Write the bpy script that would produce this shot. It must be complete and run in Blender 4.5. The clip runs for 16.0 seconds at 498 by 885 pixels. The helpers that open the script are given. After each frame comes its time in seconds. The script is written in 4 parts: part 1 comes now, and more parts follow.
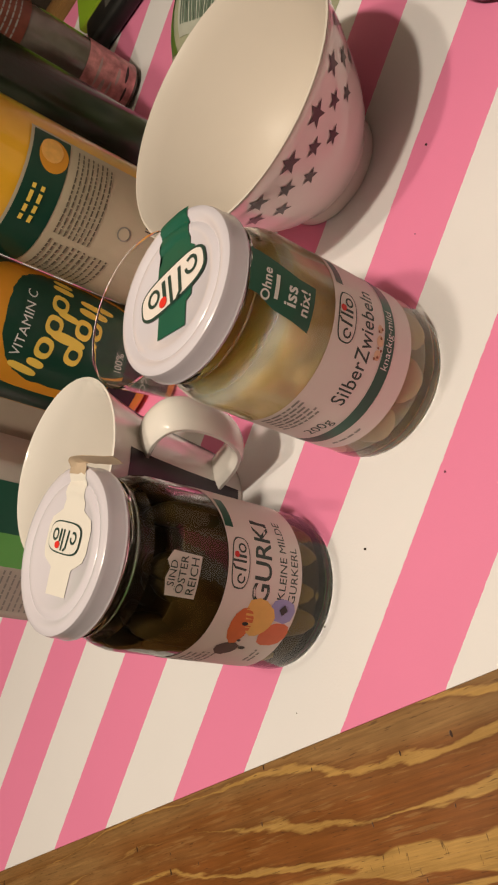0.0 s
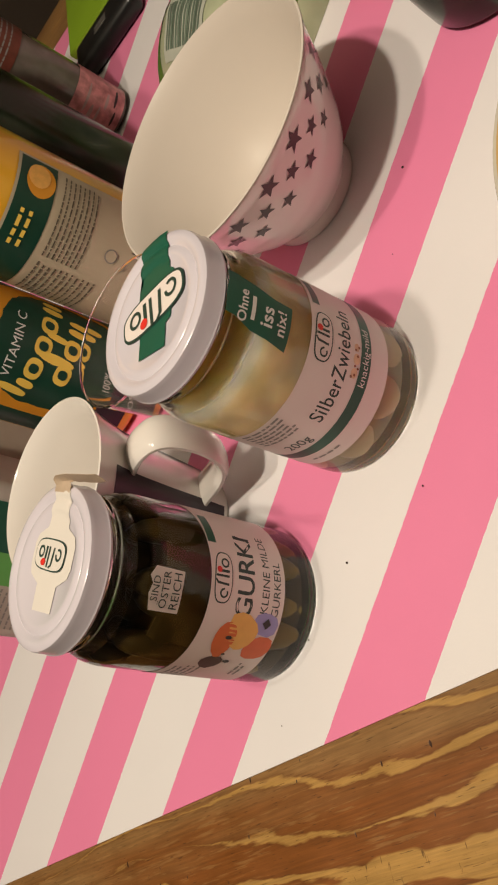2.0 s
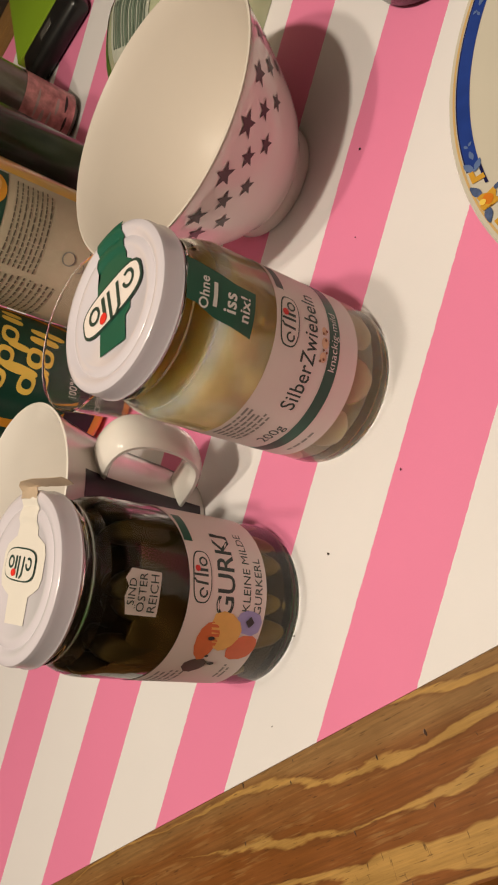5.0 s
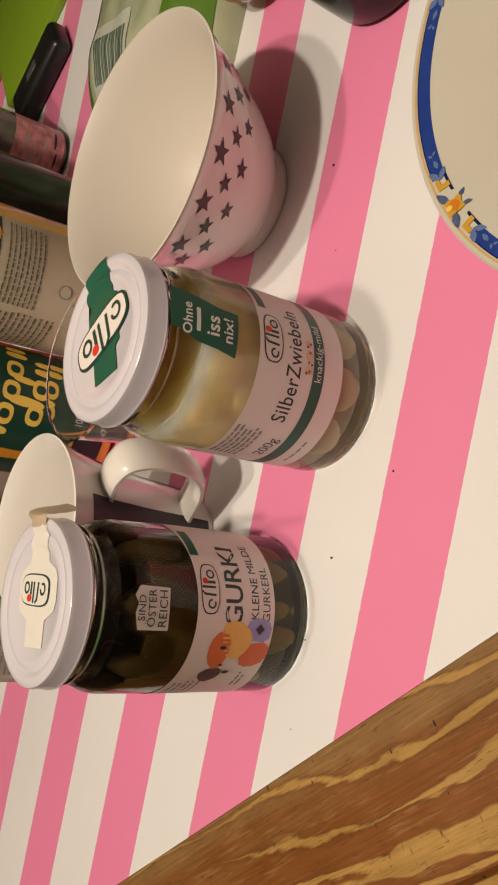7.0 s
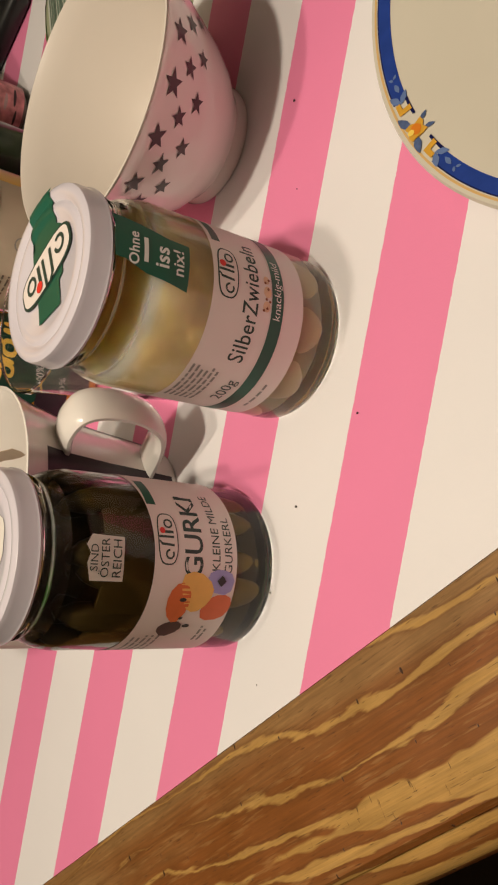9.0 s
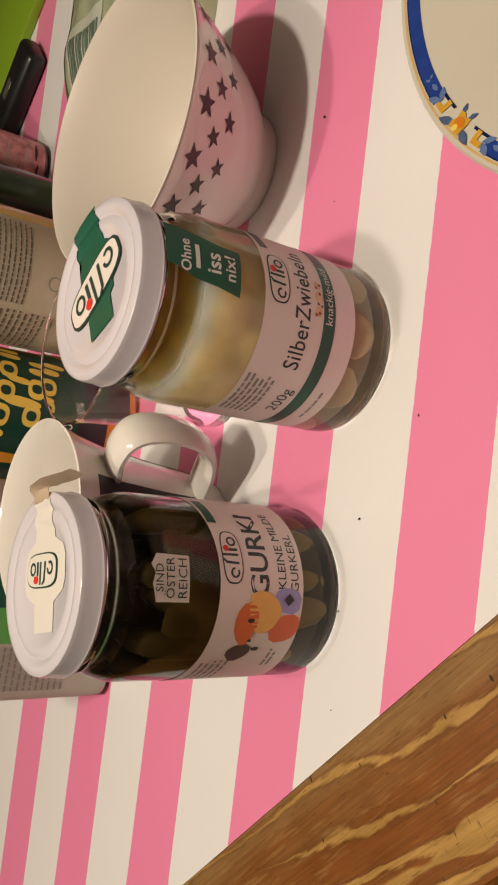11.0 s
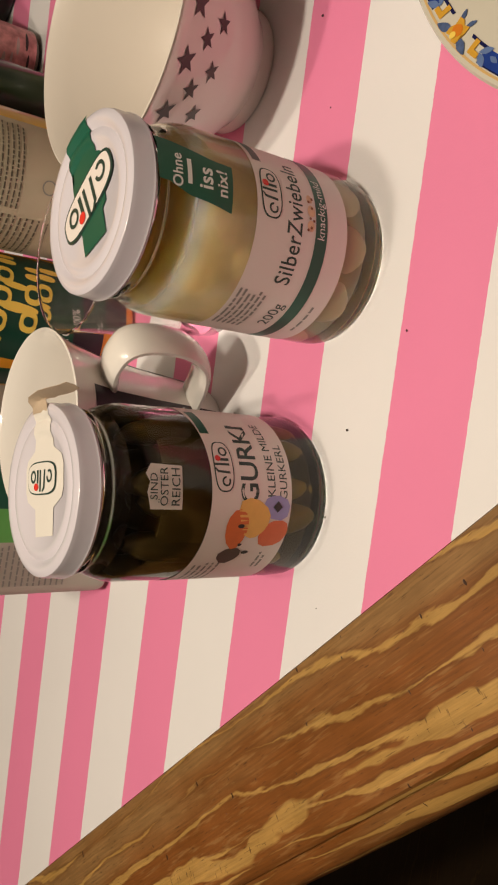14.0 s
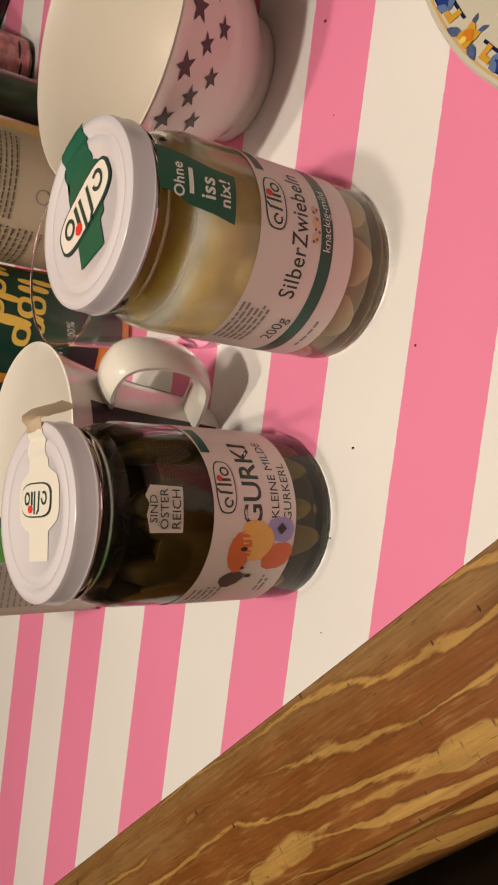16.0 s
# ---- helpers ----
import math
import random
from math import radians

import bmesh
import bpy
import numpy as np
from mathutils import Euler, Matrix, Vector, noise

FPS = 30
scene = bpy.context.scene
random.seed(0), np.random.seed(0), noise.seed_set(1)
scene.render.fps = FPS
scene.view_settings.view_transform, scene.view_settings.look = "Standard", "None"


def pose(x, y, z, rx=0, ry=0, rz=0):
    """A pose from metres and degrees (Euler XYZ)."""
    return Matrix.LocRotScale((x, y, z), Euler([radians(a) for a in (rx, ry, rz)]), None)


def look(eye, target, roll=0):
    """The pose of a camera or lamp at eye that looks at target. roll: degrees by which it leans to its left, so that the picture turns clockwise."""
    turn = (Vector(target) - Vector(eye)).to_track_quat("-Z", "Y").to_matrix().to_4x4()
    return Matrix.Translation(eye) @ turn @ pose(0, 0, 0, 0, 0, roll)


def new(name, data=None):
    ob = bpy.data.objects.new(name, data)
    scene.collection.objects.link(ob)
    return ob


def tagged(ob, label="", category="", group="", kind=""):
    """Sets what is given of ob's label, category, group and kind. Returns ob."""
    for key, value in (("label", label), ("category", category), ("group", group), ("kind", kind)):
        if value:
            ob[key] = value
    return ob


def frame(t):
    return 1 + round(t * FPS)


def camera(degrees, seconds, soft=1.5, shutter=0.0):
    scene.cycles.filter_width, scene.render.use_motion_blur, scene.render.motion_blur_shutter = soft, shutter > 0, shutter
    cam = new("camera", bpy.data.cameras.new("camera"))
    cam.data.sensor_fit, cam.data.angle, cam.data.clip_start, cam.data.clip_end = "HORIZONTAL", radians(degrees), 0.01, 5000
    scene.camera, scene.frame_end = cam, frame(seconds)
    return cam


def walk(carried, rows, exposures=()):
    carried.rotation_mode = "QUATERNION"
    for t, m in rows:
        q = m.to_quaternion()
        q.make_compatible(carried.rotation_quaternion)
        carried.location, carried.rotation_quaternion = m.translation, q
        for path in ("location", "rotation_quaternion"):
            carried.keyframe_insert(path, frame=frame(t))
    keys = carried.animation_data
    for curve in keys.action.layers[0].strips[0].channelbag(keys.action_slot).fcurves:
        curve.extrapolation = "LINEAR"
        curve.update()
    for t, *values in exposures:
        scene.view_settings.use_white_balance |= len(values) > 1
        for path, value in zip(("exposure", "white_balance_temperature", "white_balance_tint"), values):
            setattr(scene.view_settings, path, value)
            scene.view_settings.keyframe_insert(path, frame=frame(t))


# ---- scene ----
cam = camera(33.8, 16.0, soft=2.1)
PATH = [
    (0, (0.04, -0.264, 0.265), (-0.039, 1.322, -0.951), -71.7),
    (0.5, (0.045, -0.262, 0.269), (0.007, 1.329, -0.942), -70.4),
    (1, (0.048, -0.269, 0.269), (0.027, 1.333, -0.928), -70.7),
    (1.5, (0.044, -0.274, 0.27), (0.019, 1.343, -0.907), -70.5),
    (2, (0.043, -0.274, 0.264), (0.002, 1.32, -0.943), -71.5),
    (2.5, (0.047, -0.272, 0.263), (0.021, 1.32, -0.947), -72.0),
    (3, (0.045, -0.263, 0.269), (-0.013, 1.285, -0.996), -71.5),
    (3.5, (0.046, -0.266, 0.265), (0.01, 1.275, -1.009), -70.6),
    (3.7, (0.044, -0.266, 0.265), (0.038, 1.27, -1.015), -69.5),
    (5.8, (0.037, -0.276, 0.25), (0.024, 1.321, -0.953), -78.0),
    (6, (0.038, -0.279, 0.255), (0.027, 1.331, -0.932), -78.4),
    (6.5, (0.036, -0.282, 0.254), (0.016, 1.338, -0.919), -79.1),
    (7, (0.041, -0.285, 0.255), (0.051, 1.314, -0.945), -78.4),
    (7.5, (0.034, -0.281, 0.249), (0.017, 1.305, -0.969), -78.9),
    (8, (0.031, -0.281, 0.249), (0.0, 1.303, -0.972), -78.7),
    (8.2, (0.033, -0.282, 0.243), (0.004, 1.293, -0.99), -79.3),
    (10.3, (0.002, -0.274, 0.232), (-0.014, 1.307, -0.993), -81.1),
    (10.5, (-0.001, -0.267, 0.237), (0.054, 1.322, -0.977), -79.9),
    (11, (0.007, -0.265, 0.239), (0.118, 1.345, -0.943), -80.8),
    (11.5, (0.009, -0.262, 0.236), (0.087, 1.325, -0.977), -81.3),
    (12, (0.019, -0.262, 0.228), (-0.081, 1.296, -1.022), -87.3),
    (12.5, (0.02, -0.285, 0.229), (-0.177, 1.273, -1.009), -89.1),
    (13, (0.007, -0.283, 0.231), (-0.179, 1.274, -1.01), -86.9),
    (13.5, (0.016, -0.28, 0.233), (-0.132, 1.285, -1.003), -86.6),
    (14, (0.014, -0.275, 0.243), (-0.127, 1.315, -0.962), -85.7),
    (14.5, (0.019, -0.264, 0.24), (-0.102, 1.321, -0.973), -85.6),
    (15, (0.013, -0.262, 0.245), (-0.12, 1.325, -0.966), -85.4),
    (15.5, (0.011, -0.265, 0.243), (-0.147, 1.318, -0.969), -85.7),
    (16, (0.017, -0.262, 0.239), (-0.103, 1.319, -0.98), -85.4),
]
walk(cam, [(t, look(eye, target, roll)) for t, eye, target, roll in PATH])

# ---- light ----
world = bpy.data.worlds.new("room_dark")
scene.world = world
world.use_nodes = True
world.node_tree.nodes["Background"].inputs[0].default_value = (1.0, 0.78, 0.55, 1)
world.node_tree.nodes["Background"].inputs[1].default_value = 0.02


def bulb(x, y, z, watts):
    lamp = bpy.data.lights.new("pendant_bulb", "POINT")
    lamp.energy, lamp.color, lamp.shadow_soft_size = watts, (1.0, 0.875, 0.700), 0.024
    ob = new("pendant_bulb", lamp)
    ob.location = (x, y, z)
    return ob


bulb(-0.05, -0.005, 1.00, 11.6)
bulb(-0.02, -0.220, 1.00, 22.4)


# ---- materials ----
def nodes_of(name):
    m = bpy.data.materials.new(name)
    m.use_nodes = True
    return m, m.node_tree.nodes, m.node_tree.links, m.node_tree.nodes["Principled BSDF"]


def mat(name, color, rough=0.5, metal=0.0, var=0.08, scale=60.0, bump=0.0, bump_scale=400.0, spec=0.5, trans=0.0, ior=1.45, sss=0.0, coat=0.0):
    """A plain surface with two scales of tonal variation and a fine relief."""
    m, n, l, b = nodes_of(name)
    b.inputs["Roughness"].default_value = rough
    b.inputs["Metallic"].default_value = metal
    b.inputs["Specular IOR Level"].default_value = spec
    b.inputs["Transmission Weight"].default_value = trans
    b.inputs["IOR"].default_value = ior
    b.inputs["Coat Weight"].default_value = coat
    if sss:
        b.inputs["Subsurface Weight"].default_value = sss
        b.inputs["Subsurface Radius"].default_value = (0.006, 0.004, 0.002)
    c = n.new("ShaderNodeTexCoord")
    t1 = n.new("ShaderNodeTexNoise")
    t1.inputs["Scale"].default_value, t1.inputs["Detail"].default_value = scale, 5
    l.new(c.outputs["Object"], t1.inputs["Vector"])
    mix = n.new("ShaderNodeMix")
    mix.data_type = "RGBA"
    mix.inputs[6].default_value = (*[v * (1 - var) for v in color], 1)
    mix.inputs[7].default_value = (*[min(1, v * (1 + var)) for v in color], 1)
    l.new(t1.outputs["Fac"], mix.inputs[0])
    l.new(mix.outputs[2], b.inputs["Base Color"])
    if bump:
        t2 = n.new("ShaderNodeTexNoise")
        t2.inputs["Scale"].default_value, t2.inputs["Detail"].default_value = bump_scale, 4
        l.new(c.outputs["Object"], t2.inputs["Vector"])
        bp = n.new("ShaderNodeBump")
        bp.inputs["Strength"].default_value, bp.inputs["Distance"].default_value = bump, 0.001
        l.new(t2.outputs["Fac"], bp.inputs["Height"])
        l.new(bp.outputs["Normal"], b.inputs["Normal"])
    return m


def brine_material():
    """Cloudy brine: half scattering, half clear, so that the onions inside show dimly."""
    m, n, l, b = nodes_of("cloudy_yellow_brine")
    c = n.new("ShaderNodeTexCoord")
    v = n.new("ShaderNodeTexNoise")
    v.inputs["Scale"].default_value, v.inputs["Detail"].default_value = 55, 4
    l.new(c.outputs["Object"], v.inputs["Vector"])
    x = n.new("ShaderNodeMix")
    x.data_type = "RGBA"
    x.inputs[6].default_value, x.inputs[7].default_value = (0.77, 0.59, 0.37, 1), (0.88, 0.72, 0.49, 1)
    l.new(v.outputs["Fac"], x.inputs[0])
    l.new(x.outputs[2], b.inputs["Base Color"])
    b.inputs["Roughness"].default_value = 0.3
    b.inputs["Specular IOR Level"].default_value = 0.1
    b.inputs["Subsurface Weight"].default_value = 1.0
    b.inputs["Subsurface Scale"].default_value = 1.0
    b.inputs["Subsurface Radius"].default_value = (0.060, 0.045, 0.024)
    clear = n.new("ShaderNodeBsdfTransparent")
    clear.inputs[0].default_value = (0.94, 0.83, 0.60, 1)
    f = n.new("ShaderNodeMapRange")
    f.inputs[1].default_value, f.inputs[2].default_value, f.inputs[3].default_value, f.inputs[4].default_value = 0.3, 0.7, 0.52, 0.72
    l.new(v.outputs["Fac"], f.inputs[0])
    k = n.new("ShaderNodeMixShader")
    l.new(f.outputs[0], k.inputs[0])
    l.new(clear.outputs[0], k.inputs[1])
    l.new(b.outputs[0], k.inputs[2])
    l.new(k.outputs[0], n["Material Output"].inputs["Surface"])
    return m


def cloth_material():
    m, n, l, b = nodes_of("striped_oilcloth")
    c = n.new("ShaderNodeTexCoord")
    s = n.new("ShaderNodeSeparateXYZ")
    l.new(c.outputs["Object"], s.inputs[0])
    wob = n.new("ShaderNodeTexNoise")
    wob.inputs["Scale"].default_value = 260
    l.new(c.outputs["Object"], wob.inputs["Vector"])
    w1 = n.new("ShaderNodeMath")
    w1.operation = "MULTIPLY_ADD"
    w1.inputs[1].default_value, w1.inputs[2].default_value = 0.0008, -0.0004
    l.new(wob.outputs["Fac"], w1.inputs[0])
    add = n.new("ShaderNodeMath")
    l.new(s.outputs["Y"], add.inputs[0])
    l.new(w1.outputs[0], add.inputs[1])
    d = n.new("ShaderNodeMath")
    d.operation = "DIVIDE"
    d.inputs[1].default_value = PERIOD
    l.new(add.outputs[0], d.inputs[0])
    f = n.new("ShaderNodeMath")
    f.operation = "FRACT"
    l.new(d.outputs[0], f.inputs[0])
    less = n.new("ShaderNodeMath")
    less.operation = "LESS_THAN"
    less.inputs[1].default_value = PINK / PERIOD
    l.new(f.outputs[0], less.inputs[0])
    big = n.new("ShaderNodeTexNoise")
    big.inputs["Scale"].default_value, big.inputs["Detail"].default_value = 9, 6
    l.new(c.outputs["Object"], big.inputs["Vector"])
    tone = n.new("ShaderNodeMapRange")
    tone.inputs[3].default_value, tone.inputs[4].default_value = 0.93, 1.04
    l.new(big.outputs["Fac"], tone.inputs[0])
    mix = n.new("ShaderNodeMix")
    mix.data_type = "RGBA"
    mix.inputs[6].default_value = (0.815, 0.787, 0.797, 1)
    mix.inputs[7].default_value = (0.84, 0.245, 0.425, 1)
    l.new(less.outputs[0], mix.inputs[0])
    mul = n.new("ShaderNodeMix")
    mul.data_type, mul.blend_type = "RGBA", "MULTIPLY"
    mul.inputs[0].default_value = 1
    l.new(mix.outputs[2], mul.inputs[6])
    l.new(tone.outputs[0], mul.inputs[7])
    l.new(mul.outputs[2], b.inputs["Base Color"])
    b.inputs["Roughness"].default_value = 0.42
    b.inputs["Specular IOR Level"].default_value = 0.35
    weave = n.new("ShaderNodeTexNoise")
    weave.inputs["Scale"].default_value, weave.inputs["Detail"].default_value = 900, 2
    l.new(c.outputs["Object"], weave.inputs["Vector"])
    bp = n.new("ShaderNodeBump")
    bp.inputs["Strength"].default_value, bp.inputs["Distance"].default_value = 0.12, 0.0005
    l.new(weave.outputs["Fac"], bp.inputs["Height"])
    # faint folds where the cloth does not lie quite flat
    fold = n.new("ShaderNodeTexNoise")
    fold.inputs["Scale"].default_value, fold.inputs["Detail"].default_value = 11, 3
    l.new(c.outputs["Object"], fold.inputs["Vector"])
    wave = n.new("ShaderNodeBump")
    wave.inputs["Strength"].default_value, wave.inputs["Distance"].default_value = 0.35, 0.004
    l.new(fold.outputs["Fac"], wave.inputs["Height"])
    l.new(bp.outputs["Normal"], wave.inputs["Normal"])
    l.new(wave.outputs["Normal"], b.inputs["Normal"])
    return m


def wood_material(name="varnished_pine", gain=1.0):
    """Flat-sawn boards: brown ground, wavering pale bands of uneven width, reddish stains, fibres, pores and varnish."""
    m, n, l, b = nodes_of(name)
    c = n.new("ShaderNodeTexCoord")

    def tex(sx, sy, detail, rough=0.5, distort=0.0, offset=0.0):
        mp = n.new("ShaderNodeMapping")
        mp.inputs["Scale"].default_value, mp.inputs["Location"].default_value = (sx, sy, sy), (offset, offset * 0.7, 0)
        l.new(c.outputs["Object"], mp.inputs["Vector"])
        t = n.new("ShaderNodeTexNoise")
        t.inputs["Scale"].default_value, t.inputs["Detail"].default_value = 1.0, detail
        t.inputs["Roughness"].default_value, t.inputs["Distortion"].default_value = rough, distort
        l.new(mp.outputs[0], t.inputs["Vector"])
        return t.outputs["Fac"]

    def maths(op, a, q, r=None):
        k = n.new("ShaderNodeMath")
        k.operation = op
        for i, v in enumerate((a, q, r)):
            if v is None:
                continue
            if isinstance(v, (int, float)):
                k.inputs[i].default_value = v
            else:
                l.new(v, k.inputs[i])
        return k.outputs[0]

    def ranged(v, lo, hi, to0=0.0, to1=1.0):
        k = n.new("ShaderNodeMapRange")
        k.inputs[1].default_value, k.inputs[2].default_value, k.inputs[3].default_value, k.inputs[4].default_value = lo, hi, to0, to1
        l.new(v, k.inputs[0])
        return k.outputs[0]

    def mixed(f, a, q, blend="MIX"):
        k = n.new("ShaderNodeMix")
        k.data_type, k.blend_type = "RGBA", blend
        for i, v in ((0, f), (6, a), (7, q)):
            if isinstance(v, (int, float)):
                k.inputs[i].default_value = v
            elif isinstance(v, tuple):
                k.inputs[i].default_value = (*[w * gain for w in v], 1)
            else:
                l.new(v, k.inputs[i])
        return k.outputs[2]

    s3 = n.new("ShaderNodeSeparateXYZ")
    l.new(c.outputs["Object"], s3.inputs[0])
    across = maths("ADD", s3.outputs["Y"], maths("MULTIPLY", s3.outputs["Z"], 1.0))
    big, mid, small = tex(1.7, 8, 2, 0.4, 0.3), tex(11, 30, 3, 0.5), tex(55, 260, 3, 0.6)
    r = maths("MULTIPLY_ADD", across, 54.0, maths("MULTIPLY_ADD", big, 7.0, maths("MULTIPLY_ADD", mid, 1.1, maths("MULTIPLY", small, 0.30))))
    f = maths("FRACT", r, 0.0)
    width = maths("MULTIPLY", ranged(tex(5, 15, 2, 0.5, 0.0, 3.0), 0.36, 0.66, 0.0, 0.30), ranged(s3.outputs["Y"], -0.08, -0.145, 0.35, 1.15))
    inside = maths("SUBTRACT", width, maths("ABSOLUTE", maths("SUBTRACT", f, 0.5), 0.0))
    band = ranged(inside, 0.0, 0.05)
    rim = maths("MULTIPLY", ranged(inside, -0.10, 0.0), maths("SUBTRACT", 1.0, band))
    # redder heartwood towards the front edge, greyer wood behind it
    heart = maths("ADD", ranged(s3.outputs["Y"], -0.085, -0.150, -0.10, 0.16), tex(4, 20, 3, 0.5, 0.3, 7.0))
    ground = mixed(ranged(heart, 0.44, 0.60), (0.285, 0.150, 0.052), (0.235, 0.080, 0.016))
    ground = mixed(maths("MULTIPLY", rim, 0.55), ground, (0.17, 0.062, 0.014))
    pale = mixed(tex(20, 160, 3, 0.6, 0.0, 4.0), (0.37, 0.195, 0.045), (0.56, 0.33, 0.10))
    # an uneven strip of pale sapwood along the front edge, with short cracks across it
    stray = maths("ABSOLUTE", maths("ADD", s3.outputs["Y"], maths("MULTIPLY_ADD", tex(9, 9, 3, 0.55, 0.2, 6.0), 0.034, 0.1195)), 0.0)
    strip = ranged(maths("SUBTRACT", maths("MULTIPLY_ADD", tex(13, 30, 3, 0.6, 0.0, 8.0), 0.030, -0.0105), stray), 0.0, 0.0012)
    strip = maths("MULTIPLY", maths("MULTIPLY", strip, ranged(s3.outputs["Y"], -0.112, -0.120)), ranged(s3.outputs["Y"], -0.1515, -0.1490))
    band = maths("MAXIMUM", band, strip)
    col = mixed(band, ground, pale)
    cracks = maths("MULTIPLY", strip, ranged(tex(520, 75, 2, 0.5, 1.0, 13.0), 0.66, 0.70))
    col = mixed(maths("MULTIPLY", cracks, 0.75), col, (0.07, 0.03, 0.012))
    fibre = tex(26, 900, 5, 0.7)
    col = mixed(1.0, col, ranged(fibre, 0.3, 0.7, 0.74, 1.20), "MULTIPLY")
    flecks = ranged(tex(45, 520, 3, 0.6, 0.0, 11.0), 0.56, 0.66)
    col = mixed(maths("MULTIPLY", flecks, 0.30), col, (0.46, 0.27, 0.10))
    blotch = tex(26, 26, 5, 0.6, 0.0, 2.0)
    col = mixed(1.0, col, ranged(blotch, 0.3, 0.7, 0.86, 1.12), "MULTIPLY")
    pores = maths("MULTIPLY", ranged(tex(150, 1500, 1, 0.4, 0.0, 5.0), 0.68, 0.74), 0.6)
    dents = ranged(tex(330, 140, 1, 0.4, 0.0, 9.0), 0.765, 0.785)
    col = mixed(maths("MAXIMUM", pores, dents), col, (0.05, 0.02, 0.008))
    l.new(col, b.inputs["Base Color"])
    l.new(ranged(blotch, 0.3, 0.7, 0.34, 0.52), b.inputs["Roughness"])
    b.inputs["Specular IOR Level"].default_value = 0.4
    bp = n.new("ShaderNodeBump")
    bp.inputs["Strength"].default_value, bp.inputs["Distance"].default_value = 0.3, 0.0006
    l.new(maths("SUBTRACT", fibre, maths("MULTIPLY", dents, 1.5)), bp.inputs["Height"])
    l.new(bp.outputs["Normal"], b.inputs["Normal"])
    return m


PERIOD, PINK = 0.084, 0.0395
CLOTH = cloth_material()
WOOD = wood_material(gain=0.90)
GLASS = mat("clear_jar_glass", (0.97, 0.98, 0.97), 0.02, trans=1.0, ior=1.42, var=0.0, bump=0.28, bump_scale=80)
ONION_GLASS = mat("glass_before_pale_brine", (0.98, 0.89, 0.73), 0.02, trans=1.0, ior=1.42, var=0.0, bump=0.28, bump_scale=80)
GHERKIN_GLASS = mat("glass_before_olive_brine", (0.80, 0.68, 0.42), 0.02, trans=1.0, ior=1.42, var=0.0, bump=0.28, bump_scale=80)
THIN_GLASS = mat("clear_tumbler_glass", (0.98, 0.98, 0.98), 0.01, trans=1.0, ior=1.45, var=0.0)
LID = mat("white_lacquered_tin", (0.62, 0.580, 0.640), 0.20, var=0.03, coat=0.2)
LABEL = mat("white_paper_label", (0.77, 0.695, 0.655), 0.45, var=0.03, bump=0.05)
GREEN = mat("dark_green_print", (0.008, 0.095, 0.058), 0.4, var=0.08)
GREENTEXT = mat("green_black_print", (0.02, 0.05, 0.04), 0.45)
BLACKTEXT = mat("black_print", (0.03, 0.03, 0.03), 0.5)
GREYTEXT = mat("grey_print", (0.25, 0.24, 0.22), 0.5)
WHITETEXT = mat("white_print", (0.75, 0.75, 0.72), 0.5)
RED = mat("red_print", (0.7, 0.03, 0.02), 0.45)
CREAM = mat("cream_paper_tape", (0.71, 0.665, 0.61), 0.55, var=0.04, bump=0.08)
TAPEBACK = mat("brown_tape_back", (0.46, 0.35, 0.25), 0.6, var=0.15, scale=200)
ONION = mat("pickled_onion", (0.68, 0.58, 0.39), 0.3, var=0.10, scale=90, sss=0.3)
ONIONBRINE = brine_material()
# one gherkin skin twice: upper layer's dimness and lower layer's light are in the colours
DEEP_PICKLE = mat("shaded_gherkin", (0.042, 0.029, 0.010), 0.4, spec=0.15, var=0.6, scale=90, bump=0.12, bump_scale=200)
PICKLE = mat("lit_olive_gherkin", (0.23, 0.165, 0.042), 0.4, spec=0.15, var=0.45, scale=120, bump=0.12, bump_scale=200)
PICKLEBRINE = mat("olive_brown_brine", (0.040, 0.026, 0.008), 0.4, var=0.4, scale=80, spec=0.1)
PORCELAIN = mat("white_glazed_porcelain", (0.78, 0.735, 0.69), 0.10, var=0.02, scale=20, coat=0.3)
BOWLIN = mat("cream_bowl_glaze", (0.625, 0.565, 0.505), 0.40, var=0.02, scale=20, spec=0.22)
# white glaze; the pink bounce off the cloth is mixed into this colour
BOWLOUT = mat("white_glaze_pink_bounce", (0.85, 0.765, 0.735), 0.14, var=0.02, scale=20, coat=0.3)
STAR = mat("dark_brown_star_print", (0.055, 0.03, 0.03), 0.35, var=0.2, scale=400)
MUGPRINT = mat("dark_plum_print", (0.025, 0.012, 0.02), 0.3, var=0.3)
ORANGE = mat("orange_print", (0.68, 0.29, 0.02), 0.45, var=0.12, scale=50)
YELLOW = mat("yellow_print", (0.85, 0.60, 0.10), 0.45)
LABELGREEN = mat("deep_green_print", (0.006, 0.050, 0.031), 0.35, var=0.15)
JUICE = mat("orange_juice_in_plastic", (0.80, 0.42, 0.025), 0.28, var=0.2, scale=25, coat=0.6)
INFO = mat("beige_info_label", (0.47, 0.405, 0.29), 0.45, var=0.05)
DARKGLASS = mat("dark_green_bottle_glass", (0.008, 0.016, 0.006), 0.22, var=0.3, coat=0.1)
BLACKPLASTIC = mat("black_plastic", (0.012, 0.012, 0.012), 0.3, var=0.2)
LIME = mat("lime_green_plastic", (0.20, 0.33, 0.015), 0.5, var=0.06, scale=15)
FLOORWOOD = wood_material("dark_floor_boards", 0.10)
WALLPAINT = mat("dark_wall_paint", (0.17, 0.13, 0.10), 0.8, var=0.06, scale=4, bump=0.2, bump_scale=120)
CEILPAINT = mat("ceiling_paint", (0.72, 0.66, 0.56), 0.85, var=0.04, scale=4)


